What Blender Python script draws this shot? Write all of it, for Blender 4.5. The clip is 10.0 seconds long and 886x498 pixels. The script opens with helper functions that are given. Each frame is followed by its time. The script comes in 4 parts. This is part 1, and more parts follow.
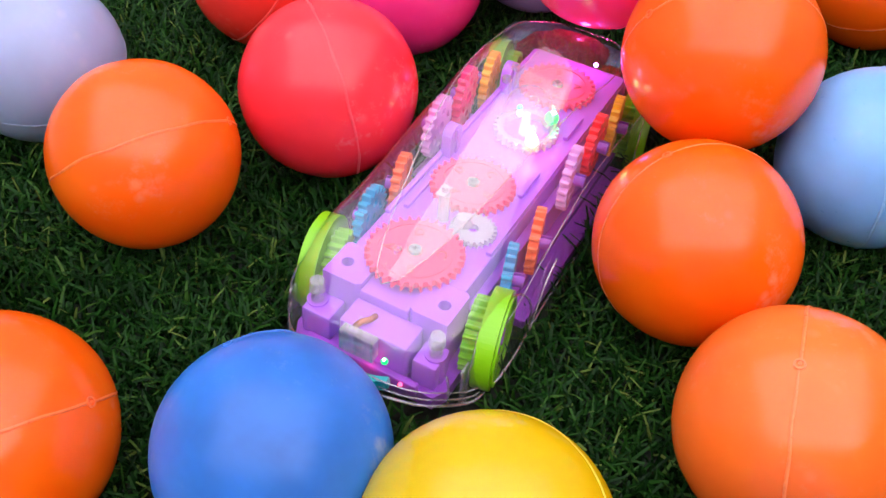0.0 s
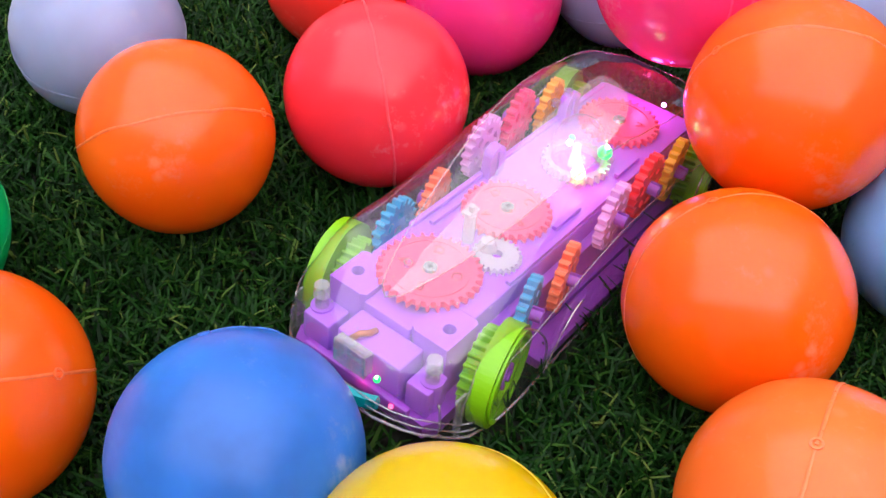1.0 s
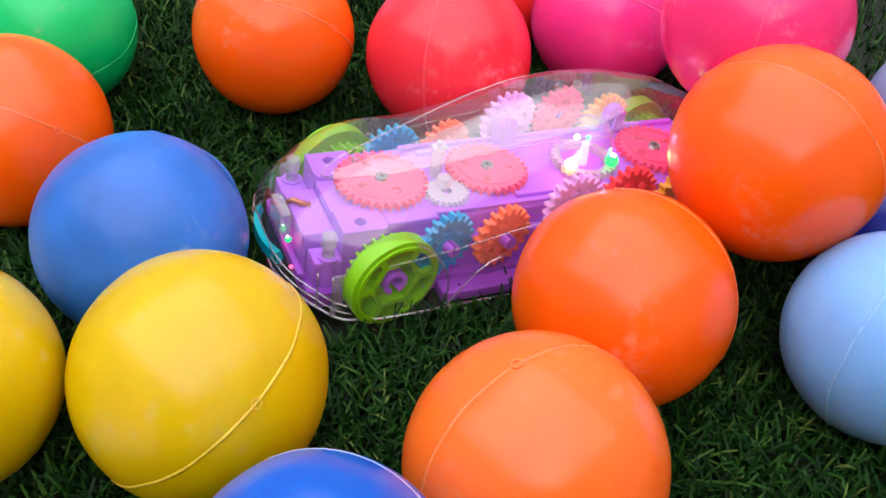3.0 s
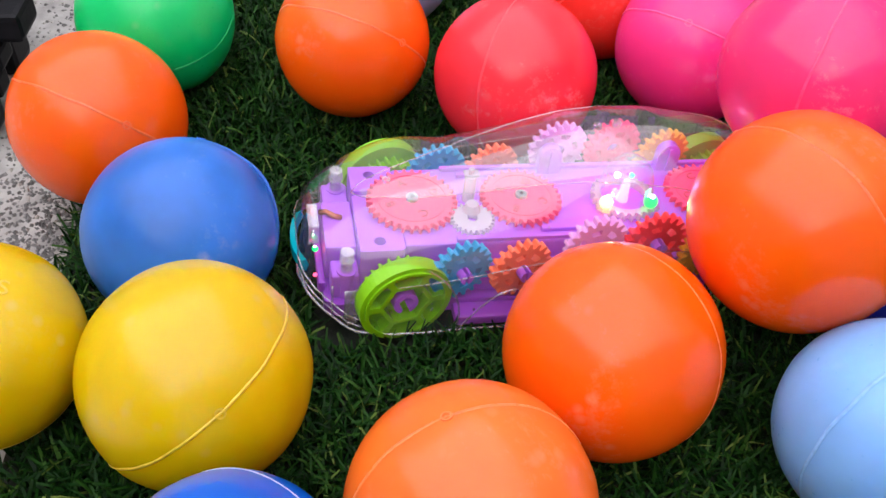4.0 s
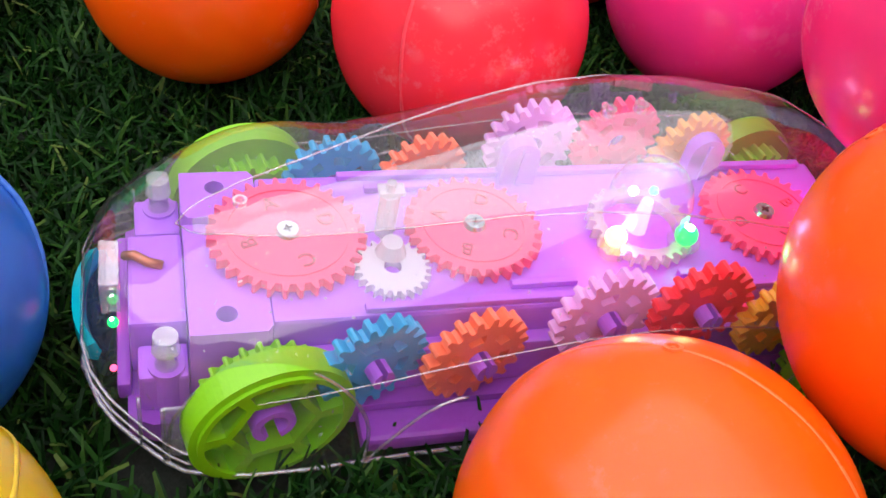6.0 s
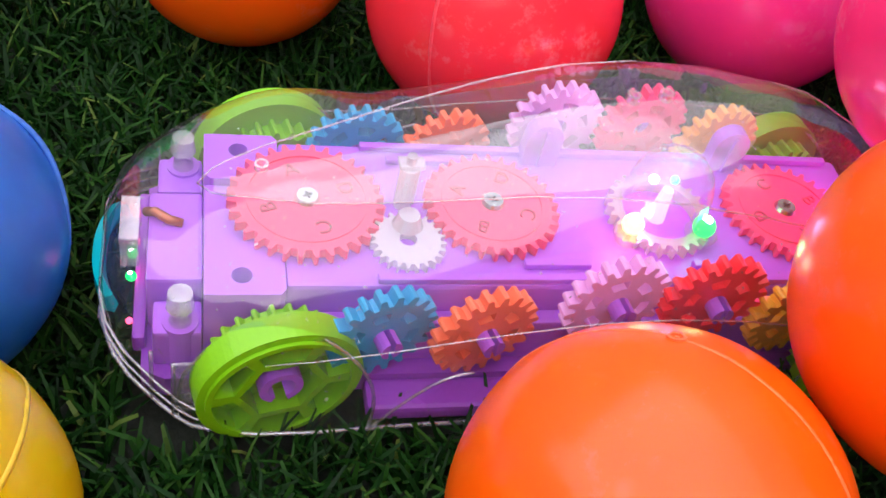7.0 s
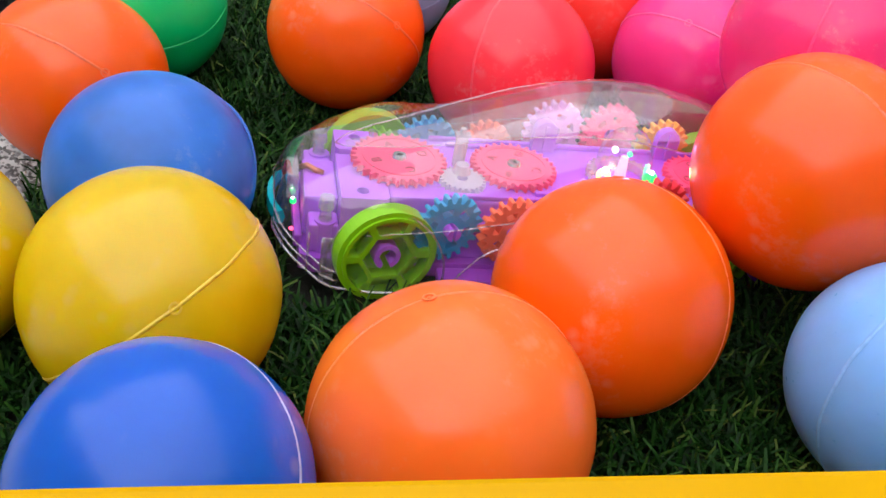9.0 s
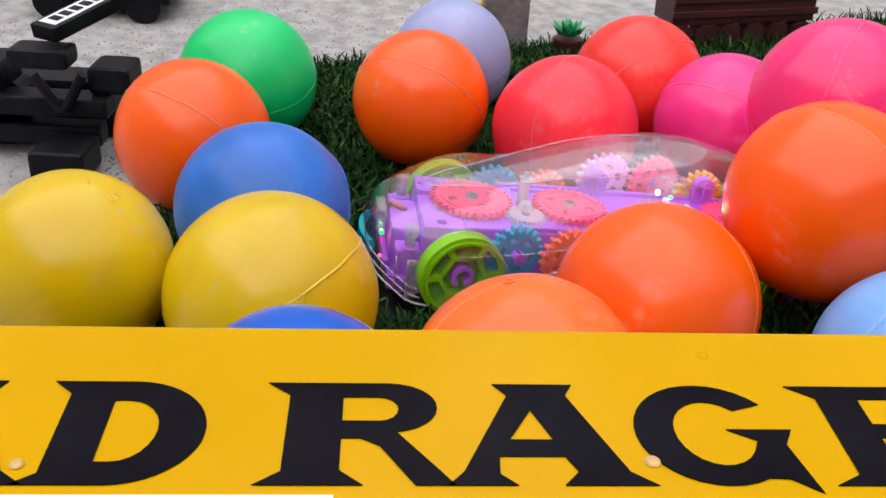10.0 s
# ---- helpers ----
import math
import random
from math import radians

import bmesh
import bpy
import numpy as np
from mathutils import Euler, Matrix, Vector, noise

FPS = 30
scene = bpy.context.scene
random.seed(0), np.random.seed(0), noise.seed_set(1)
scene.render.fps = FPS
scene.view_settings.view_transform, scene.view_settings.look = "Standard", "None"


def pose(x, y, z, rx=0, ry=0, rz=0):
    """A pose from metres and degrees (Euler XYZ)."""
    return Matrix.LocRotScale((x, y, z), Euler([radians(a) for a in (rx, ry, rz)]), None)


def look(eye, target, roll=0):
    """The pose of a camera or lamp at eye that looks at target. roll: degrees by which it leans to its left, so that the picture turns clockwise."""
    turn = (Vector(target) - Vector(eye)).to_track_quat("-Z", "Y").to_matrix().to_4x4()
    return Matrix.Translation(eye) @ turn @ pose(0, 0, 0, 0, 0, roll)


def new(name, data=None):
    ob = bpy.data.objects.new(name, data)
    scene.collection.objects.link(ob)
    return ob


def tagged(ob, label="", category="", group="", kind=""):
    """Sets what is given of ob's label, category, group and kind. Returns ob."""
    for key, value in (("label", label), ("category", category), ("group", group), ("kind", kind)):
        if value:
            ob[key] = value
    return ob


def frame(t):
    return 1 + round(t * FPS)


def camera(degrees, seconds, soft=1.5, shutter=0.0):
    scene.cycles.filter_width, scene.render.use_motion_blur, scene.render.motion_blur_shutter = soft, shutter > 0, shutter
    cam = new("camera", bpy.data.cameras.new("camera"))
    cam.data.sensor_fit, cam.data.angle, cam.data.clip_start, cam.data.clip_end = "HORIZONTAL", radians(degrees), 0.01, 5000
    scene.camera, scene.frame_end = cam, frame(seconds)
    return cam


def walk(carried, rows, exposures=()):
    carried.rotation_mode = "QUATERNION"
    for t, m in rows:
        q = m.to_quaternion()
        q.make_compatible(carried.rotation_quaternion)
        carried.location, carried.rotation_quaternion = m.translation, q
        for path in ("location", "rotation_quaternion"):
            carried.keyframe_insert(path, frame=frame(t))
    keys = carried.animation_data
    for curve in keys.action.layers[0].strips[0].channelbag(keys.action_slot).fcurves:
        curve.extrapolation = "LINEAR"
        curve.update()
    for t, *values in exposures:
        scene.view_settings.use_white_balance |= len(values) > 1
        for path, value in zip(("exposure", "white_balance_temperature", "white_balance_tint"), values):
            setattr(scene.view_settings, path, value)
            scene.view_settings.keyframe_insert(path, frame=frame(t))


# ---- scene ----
cam = camera(48.0, 10.0)
PATH = [
    (0.0, pose(0.0193, -0.0263, 0.2893, 41.03, -1.19, 6.70)),
    (0.5, pose(0.0117, -0.0138, 0.2822, 43.11, -2.02, 7.02)),
    (1.0, pose(0.0463, -0.0138, 0.2692, 43.49, -1.85, 16.35)),
    (1.5, pose(0.1130, -0.0170, 0.2590, 43.90, -1.98, 28.62)),
    (2.0, pose(0.1663, -0.0025, 0.2528, 45.77, -2.47, 40.08)),
    (2.5, pose(0.1863, -0.0029, 0.2522, 47.18, -4.24, 45.22)),
    (2.7, pose(0.1883, -0.0092, 0.2528, 48.17, -3.94, 43.70)),
    (3.8, pose(0.2360, 0.0454, 0.2708, 47.27, -0.88, 56.66)),
    (4.0, pose(0.2306, 0.0517, 0.2833, 45.43, -0.58, 57.93)),
    (4.5, pose(0.2275, 0.0613, 0.2657, 43.96, -0.55, 56.19)),
    (5.0, pose(0.1900, 0.0735, 0.2510, 44.52, -2.60, 54.59)),
    (5.2, pose(0.1663, 0.0890, 0.2282, 44.85, -3.32, 54.50)),
    (6.3, pose(0.1225, 0.1254, 0.1901, 41.95, -4.36, 55.17)),
    (6.5, pose(0.1251, 0.1251, 0.1897, 41.31, -4.47, 55.88)),
    (7.0, pose(0.1265, 0.1254, 0.1929, 41.33, -5.48, 58.54)),
    (7.5, pose(0.1502, 0.1085, 0.1857, 45.27, -5.77, 58.86)),
    (8.0, pose(0.1728, 0.0882, 0.1890, 48.02, -7.04, 57.11)),
    (8.5, pose(0.2118, 0.0666, 0.1976, 52.51, -6.34, 55.27)),
    (9.0, pose(0.2549, 0.0368, 0.2121, 54.88, -3.55, 58.83)),
    (9.5, pose(0.2855, 0.0222, 0.2196, 58.26, -2.49, 59.57)),
    (10.0, pose(0.3037, -0.0055, 0.2170, 60.76, -2.57, 60.94)),
]
walk(cam, PATH, exposures=((0.0, 1.75), (1.5, 1.72), (4.0, 1.67), (7.0, 1.63), (8.5, 1.6), (10.0, 1.45)))

# ---- sky, sun, exposure ----
world = bpy.data.worlds.new("sky")
scene.world = world
world.use_nodes = True
wn = world.node_tree
sky = wn.nodes.new("ShaderNodeTexSky")
sky.sky_type, sky.sun_disc = "NISHITA", False
sky.sun_elevation, sky.sun_rotation = radians(35), radians(130)
sky.air_density, sky.dust_density, sky.ozone_density = 1.0, 2.0, 1.0
cloud = wn.nodes.new("ShaderNodeMixRGB")  # an even cloud cover veils the sky
cloud.inputs[0].default_value, cloud.inputs[2].default_value = 0.85, (4.65, 4.42, 4.9, 1)
wn.links.new(sky.outputs[0], cloud.inputs[1])
wn.links.new(cloud.outputs[0], wn.nodes["Background"].inputs[0])
wn.nodes["Background"].inputs[1].default_value = 0.15
sun = new("sun", bpy.data.lights.new("sun", "SUN"))
sun.data.energy, sun.data.angle, sun.data.color = 0.5, radians(110), (1.0, 0.97, 0.93)
sun.matrix_world = look((-0.4, -0.35, 1.2), (0, 0.2, 0))

# ---- materials ----
def material(name, color, rough=0.4, metal=0.0, vary=0.12, scale=60.0, bump=0.1, fine=900.0, coat=0.0, spec=0.5, sub=0.0):
    m = bpy.data.materials.new(name)
    m.use_nodes = True
    t = m.node_tree
    b = t.nodes["Principled BSDF"]
    b.inputs["Metallic"].default_value = metal
    b.inputs["Coat Weight"].default_value = coat
    b.inputs["Coat Roughness"].default_value = 0.12
    b.inputs["Specular IOR Level"].default_value = spec
    if sub:
        b.inputs["Subsurface Weight"].default_value = sub
        b.inputs["Subsurface Radius"].default_value = (1.0, 0.45, 0.3)
        b.inputs["Subsurface Scale"].default_value = 0.016
    co = t.nodes.new("ShaderNodeTexCoord")
    n1 = t.nodes.new("ShaderNodeTexNoise")
    n1.inputs["Scale"].default_value, n1.inputs["Detail"].default_value = scale, 4
    n2 = t.nodes.new("ShaderNodeTexNoise")
    n2.inputs["Scale"].default_value, n2.inputs["Detail"].default_value = fine, 3
    for n in (n1, n2):
        t.links.new(co.outputs["Object"], n.inputs["Vector"])
    ramp = t.nodes.new("ShaderNodeValToRGB")
    lo = [c * (1 - vary) for c in color]
    hi = [min(1.0, c * (1 + vary) + 0.02 * vary) for c in color]
    ramp.color_ramp.elements[0].position, ramp.color_ramp.elements[1].position = 0.3, 0.7
    ramp.color_ramp.elements[0].color, ramp.color_ramp.elements[1].color = (*lo, 1), (*hi, 1)
    t.links.new(n1.outputs["Fac"], ramp.inputs[0])
    t.links.new(ramp.outputs[0], b.inputs["Base Color"])
    r = t.nodes.new("ShaderNodeMapRange")
    r.inputs["To Min"].default_value, r.inputs["To Max"].default_value = rough * 0.85, min(1, rough * 1.2)
    t.links.new(n2.outputs["Fac"], r.inputs["Value"])
    t.links.new(r.outputs[0], b.inputs["Roughness"])
    if bump:
        bp = t.nodes.new("ShaderNodeBump")
        bp.inputs["Strength"].default_value, bp.inputs["Distance"].default_value = bump, 0.0006
        t.links.new(n2.outputs["Fac"], bp.inputs["Height"])
        t.links.new(bp.outputs[0], b.inputs["Normal"])
    return m


SEAMS = {}


def ball_material(name, color, rough=0.28, dust=0.08, vary=0.07, seam=None):
    """Soft blown plastic: saturated, mottled, with scuffs and dusty specks."""
    m = material(name, color, rough * 0.8, 0, vary, 38, 0.025, 420, 0.0, 0.45, 0.6)
    t = m.node_tree
    b = t.nodes["Principled BSDF"]
    co = t.nodes.new("ShaderNodeTexCoord")
    sp = t.nodes.new("ShaderNodeTexNoise")
    sp.inputs["Scale"].default_value, sp.inputs["Detail"].default_value, sp.inputs["Roughness"].default_value = 260, 6, 0.7
    big = t.nodes.new("ShaderNodeTexNoise")
    big.inputs["Scale"].default_value = 32
    mul = t.nodes.new("ShaderNodeMath")
    mul.operation = "MULTIPLY"
    rp = t.nodes.new("ShaderNodeMapRange")
    rp.inputs["From Min"].default_value, rp.inputs["From Max"].default_value = 0.33, 0.47
    rp.inputs["To Max"].default_value = dust
    mix = t.nodes.new("ShaderNodeMixRGB")
    mix.inputs[2].default_value = (0.72, 0.68, 0.66, 1)
    for n in (sp, big):
        t.links.new(co.outputs["Object"], n.inputs["Vector"])
    t.links.new(sp.outputs["Fac"], mul.inputs[0])
    t.links.new(big.outputs["Fac"], mul.inputs[1])
    t.links.new(mul.outputs[0], rp.inputs["Value"])
    t.links.new(rp.outputs[0], mix.inputs[0])
    ramp = b.inputs["Base Color"].links[0].from_socket
    t.links.new(ramp, mix.inputs[1])
    t.links.new(mix.outputs[0], b.inputs["Base Color"])
    spots = t.nodes.new("ShaderNodeTexVoronoi")  # a few rubbed spots
    spots.inputs["Scale"].default_value = 120
    near = t.nodes.new("ShaderNodeMapRange")
    near.inputs["From Min"].default_value, near.inputs["From Max"].default_value = 0.12, 0.30
    near.inputs["To Min"].default_value, near.inputs["To Max"].default_value = 1.0, 0.0
    some = t.nodes.new("ShaderNodeMapRange")
    some.inputs["From Min"].default_value, some.inputs["From Max"].default_value = 0.56, 0.66
    some.inputs["To Max"].default_value = 0.12
    both = t.nodes.new("ShaderNodeMath")
    both.operation = "MULTIPLY"
    pale = t.nodes.new("ShaderNodeMixRGB")
    pale.inputs[2].default_value = (0.8, 0.66, 0.6, 1)
    t.links.new(co.outputs["Object"], spots.inputs["Vector"])
    t.links.new(spots.outputs["Distance"], near.inputs["Value"])
    t.links.new(big.outputs["Fac"], some.inputs["Value"])
    t.links.new(near.outputs[0], both.inputs[0])
    t.links.new(some.outputs[0], both.inputs[1])
    t.links.new(both.outputs[0], pale.inputs[0])
    t.links.new(mix.outputs[0], pale.inputs[1])
    t.links.new(pale.outputs[0], b.inputs["Base Color"])
    wob = t.nodes.new("ShaderNodeTexNoise")  # slight unevenness of the blown skin
    wob.inputs["Scale"].default_value, wob.inputs["Detail"].default_value = 55, 3
    t.links.new(co.outputs["Object"], wob.inputs["Vector"])
    wb = t.nodes.new("ShaderNodeBump")
    wb.inputs["Strength"].default_value, wb.inputs["Distance"].default_value = 0.16, 0.0022
    t.links.new(wob.outputs["Fac"], wb.inputs["Height"])
    t.links.new(b.inputs["Normal"].links[0].from_socket, wb.inputs["Normal"])
    t.links.new(wb.outputs[0], b.inputs["Normal"])
    SEAMS[name] = material(name.replace("plastic", "seam"), seam or [min(1.0, c * 1.05 + 0.03) for c in color], rough, 0, 0.15, 400, 0.1, 700)
    return m


def clear_plastic(name, tint=(0.97, 0.97, 0.98), base=0.07, body=0.0, rough=0.03):
    """Thin clear moulded plastic: passes light, mirrors more at grazing angles; body is its milkiness."""
    m = bpy.data.materials.new(name)
    m.use_nodes = True
    t = m.node_tree
    b = t.nodes["Principled BSDF"]
    b.inputs["Base Color"].default_value = (0.82, 0.8, 0.85, 1)
    b.inputs["Roughness"].default_value = 0.12
    b.inputs["Specular IOR Level"].default_value = 0.9
    tr = t.nodes.new("ShaderNodeBsdfTransparent")
    tr.inputs[0].default_value = (*tint, 1)
    gl = t.nodes.new("ShaderNodeBsdfGlossy")
    gl.inputs["Roughness"].default_value = rough
    lw = t.nodes.new("ShaderNodeLayerWeight")
    lw.inputs["Blend"].default_value = 0.5
    pw = t.nodes.new("ShaderNodeMath")
    pw.operation = "POWER"
    pw.inputs[1].default_value = 3.2
    k = t.nodes.new("ShaderNodeMath")
    k.operation, k.use_clamp = "MULTIPLY_ADD", True
    k.inputs[1].default_value, k.inputs[2].default_value = 0.75, base
    mx = t.nodes.new("ShaderNodeMixShader")
    m2 = t.nodes.new("ShaderNodeMixShader")
    co = t.nodes.new("ShaderNodeTexCoord")
    nz = t.nodes.new("ShaderNodeTexNoise")
    nz.inputs["Scale"].default_value = 45
    bp = t.nodes.new("ShaderNodeBump")
    bp.inputs["Strength"].default_value, bp.inputs["Distance"].default_value = 0.10, 0.0008
    dust = t.nodes.new("ShaderNodeTexNoise")
    dust.inputs["Scale"].default_value, dust.inputs["Detail"].default_value = 900, 2
    dr = t.nodes.new("ShaderNodeMapRange")
    dr.inputs["From Min"].default_value, dr.inputs["From Max"].default_value = 0.68, 0.74
    dr.inputs["To Min"].default_value, dr.inputs["To Max"].default_value = body, min(1.0, body + 0.35)
    t.links.new(co.outputs["Object"], nz.inputs["Vector"])
    t.links.new(co.outputs["Object"], dust.inputs["Vector"])
    t.links.new(nz.outputs["Fac"], bp.inputs["Height"])
    t.links.new(bp.outputs[0], gl.inputs["Normal"])
    t.links.new(dust.outputs["Fac"], dr.inputs["Value"])
    t.links.new(lw.outputs["Facing"], pw.inputs[0])
    t.links.new(pw.outputs[0], k.inputs[0])
    t.links.new(dr.outputs[0], m2.inputs[0])
    t.links.new(tr.outputs[0], m2.inputs[1])
    t.links.new(b.outputs[0], m2.inputs[2])
    t.links.new(k.outputs[0], mx.inputs[0])
    t.links.new(m2.outputs[0], mx.inputs[1])
    t.links.new(gl.outputs[0], mx.inputs[2])
    t.links.new(mx.outputs[0], t.nodes["Material Output"].inputs[0])
    return m


def glowing(name, color, power):
    m = bpy.data.materials.new(name)
    m.use_nodes = True
    b = m.node_tree.nodes["Principled BSDF"]
    b.inputs["Base Color"].default_value = (*(0.4 * c for c in color), 1)
    b.inputs["Emission Color"].default_value = (*color, 1)
    b.inputs["Emission Strength"].default_value = power
    return m


def grass_material():
    m = material("turf_blade", (0.03, 0.1, 0.02), 0.5, 0, 0.3, 300, 0.0, 700, 0.0, 0.12)
    t = m.node_tree
    b = t.nodes["Principled BSDF"]
    g = t.nodes.new("ShaderNodeNewGeometry")
    rp = t.nodes.new("ShaderNodeValToRGB")
    e = rp.color_ramp.elements
    e[0].color, e[1].color = (0.0024, 0.015, 0.0018, 1), (0.12, 0.17, 0.035, 1)
    for pos, c in ((0.5, (0.0055, 0.034, 0.004, 1)), (0.84, (0.016, 0.066, 0.007, 1)), (0.94, (0.04, 0.10, 0.015, 1))):
        n = e.new(pos)
        n.color = c
    t.links.new(g.outputs["Random Per Island"], rp.inputs[0])
    t.links.new(rp.outputs[0], b.inputs["Base Color"])
    return m


M_ORANGE = ball_material("orange_plastic", (1.0, 0.118, 0.002))
M_ORANGE2 = ball_material("light_orange_plastic", (1.0, 0.165, 0.02))
M_CORAL = ball_material("coral_red_plastic", (0.9, 0.03, 0.055), 0.3, 0.17)
M_RED = ball_material("red_plastic", (0.86, 0.04, 0.03))
M_PINK = ball_material("magenta_plastic", (0.86, 0.035, 0.25))
M_PINK2 = ball_material("rose_plastic", (0.85, 0.03, 0.19), 0.25, 0.2)
M_LILAC = ball_material("pale_lilac_plastic", (0.33, 0.37, 0.60), 0.4, 0.05, 0.08)
M_SKYBLUE = ball_material("pale_blue_plastic", (0.20, 0.45, 0.88), 0.36, 0.05, 0.1)
M_BLUE = ball_material("scuffed_blue_plastic", (0.02, 0.155, 0.58), 0.4, 0.16, 0.22)
M_BLUE2 = ball_material("bright_blue_plastic", (0.0, 0.105, 0.58), 0.25, 0.02, 0.07, (0.4, 0.52, 0.85))
M_NAVY = ball_material("dark_blue_plastic", (0.02, 0.03, 0.3), 0.3)
M_YELLOW = ball_material("yellow_plastic", (0.66, 0.46, 0.0), 0.3, 0.03, 0.08)
M_GREEN = ball_material("green_plastic", (0.0, 0.60, 0.16), 0.36, 0.03)
M_PURPLE = material("lilac_chassis_plastic", (0.46, 0.125, 0.80), 0.36, 0, 0.06, 60, 0.05, 800)
M_PURPLE_D = material("violet_tray_plastic", (0.38, 0.07, 0.62), 0.36, 0, 0.08, 60, 0.05, 800)
M_GPINK = material("pink_gear_plastic", (0.96, 0.08, 0.235), 0.36, 0, 0.05, 60, 0.04, 800)
M_GHOT = material("hot_pink_gear_plastic", (0.88, 0.06, 0.25), 0.36, 0, 0.05)
M_GBLUE = material("blue_gear_plastic", (0.02, 0.36, 0.66), 0.38, 0, 0.06)
M_GORANGE = material("coral_orange_gear_plastic", (1.0, 0.2, 0.09), 0.38, 0, 0.06)
M_GLILAC = material("lilac_gear_plastic", (0.8, 0.42, 0.85), 0.38, 0, 0.06)
M_GRED = material("red_gear_plastic", (0.95, 0.03, 0.06), 0.36, 0, 0.06)
M_GYELLOW = material("yellow_gear_plastic", (0.92, 0.5, 0.04), 0.38, 0, 0.06)
M_LIME = material("lime_green_wheel_plastic", (0.21, 0.54, 0.006), 0.3, 0, 0.08)
M_WHITE = material("milky_white_plastic", (0.8, 0.78, 0.82), 0.35, 0, 0.04)
M_STEEL = material("screw_steel", (0.55, 0.6, 0.6), 0.25, 1.0, 0.1, 400, 0.05)
M_COPPER = material("copper_wire", (0.55, 0.18, 0.1), 0.35, 0.6, 0.1)
M_TEAL = material("teal_lens_plastic", (0.0, 0.48, 0.52), 0.25, 0, 0.08)
M_ETCH = material("embossed_letter_pink", (0.5, 0.05, 0.12), 0.45, 0, 0.05)
M_CLEAR = clear_plastic("clear_body_plastic", (0.98, 0.975, 0.985), 0.085, 0.03, 0.03)
M_CLEAR2 = clear_plastic("clear_moulded_plastic", (0.97, 0.97, 0.98), 0.2, 0.26, 0.06)
# this one's milkiness imitates the sky mirrored in the cabin
M_SKYSHEEN = clear_plastic("sky_sheen_film", (0.99, 0.98, 0.99), 0.05, 0.17, 0.04)
M_MILK = clear_plastic("milky_clear_plastic", (0.97, 0.96, 0.98), 0.08, 0.5, 0.1)
M_DOME = clear_plastic("clear_dome_plastic", (0.98, 0.97, 0.98), 0.10, 0.03, 0.05)
M_EDGE = clear_plastic("clear_edge_plastic", (0.95, 0.94, 0.96), 0.24, 0.12, 0.06)
M_YPANEL = material("glossy_yellow_panel", (0.60, 0.335, 0.0), 0.16, 0, 0.05, 25, 0.03, 300, 0.0, 0.06)
M_BLACKINK = material("black_lettering", (0.003, 0.0025, 0.005), 0.2, 0, 0.3, 40, 0.02, 400, 0.0, 0.03)
M_WORN = material("worn_print", (0.62, 0.4, 0.14), 0.4, 0, 0.3, 300)
M_WHITEINK = material("white_stripe_print", (0.8, 0.8, 0.8), 0.3, 0, 0.05)
M_BLACK = material("black_toy_plastic", (0.003, 0.0033, 0.0055), 0.4, 0, 0.3, 60, 0.1, 500, 0.0, 0.14)
M_CONCRETE = material("sandy_concrete", (0.34, 0.33, 0.31), 0.9, 0, 0.3, 60, 0.6, 700)
M_BACKING = material("turf_backing", (0.006, 0.010, 0.004), 0.9, 0, 0.4, 200, 0.5, 900)
M_BLADE = grass_material()
M_WALL = material("grey_plaster", (0.42, 0.41, 0.39), 0.9, 0, 0.15, 3, 0.3, 80)
M_MAROON = material("dark_maroon_plastic", (0.06, 0.012, 0.015), 0.4, 0, 0.2)
M_GRAVEL = material("grey_gravel", (0.15, 0.145, 0.14), 0.85, 0, 0.45, 250)
M_GRIT = material("pale_grit", (0.37, 0.35, 0.32), 0.9, 0, 0.3, 300)
M_STONE = material("grey_brown_stone", (0.2, 0.17, 0.16), 0.8, 0, 0.35, 120, 0.6, 700)
M_LEAF = material("plastic_leaf_green", (0.02, 0.28, 0.09), 0.35, 0, 0.2)


# ---- building helpers ----
def part(name, bm, mat, parent=None, label="", smooth=False, m=None):
    """Links a bmesh as one mesh object, under a thing or a part."""
    me = bpy.data.meshes.new(name)
    bm.to_mesh(me)
    bm.free()
    me.materials.append(mat)
    if smooth:
        me.polygons.foreach_set("use_smooth", [True] * len(me.polygons))
    ob = new(name, me)
    if parent:
        ob.parent = parent
    if m is not None:
        ob.matrix_local = m
    if label:
        tagged(ob, label)
    return ob


def box(x0, x1, y0, y1, z0, z1, bevel=0.0, bm=None):
    bm = bm or bmesh.new()
    vs = bmesh.ops.create_cube(bm, size=1)["verts"]
    for v in vs:
        v.co = ((x0 + x1) / 2 + v.co.x * (x1 - x0), (y0 + y1) / 2 + v.co.y * (y1 - y0), (z0 + z1) / 2 + v.co.z * (z1 - z0))
    if bevel:
        es = {e for v in vs for e in v.link_edges}
        bmesh.ops.bevel(bm, geom=list(es), offset=bevel, segments=2, profile=0.6, affect="EDGES")
    return bm


def cyl(r, z0, z1, n=24, r2=None, m=None, bm=None, bevel=0.0):
    bm = bm or bmesh.new()
    g = bmesh.ops.create_cone(bm, cap_ends=True, segments=n, radius1=r, radius2=r if r2 is None else r2, depth=z1 - z0,
                              matrix=(m or Matrix()) @ Matrix.Translation((0, 0, (z0 + z1) / 2)))
    if bevel:
        es = [e for e in {e for v in g["verts"] for e in v.link_edges} if len(e.link_faces) == 2 and e.calc_face_angle(0) > 1]
        bmesh.ops.bevel(bm, geom=es, offset=bevel, segments=2, affect="EDGES")
    return bm


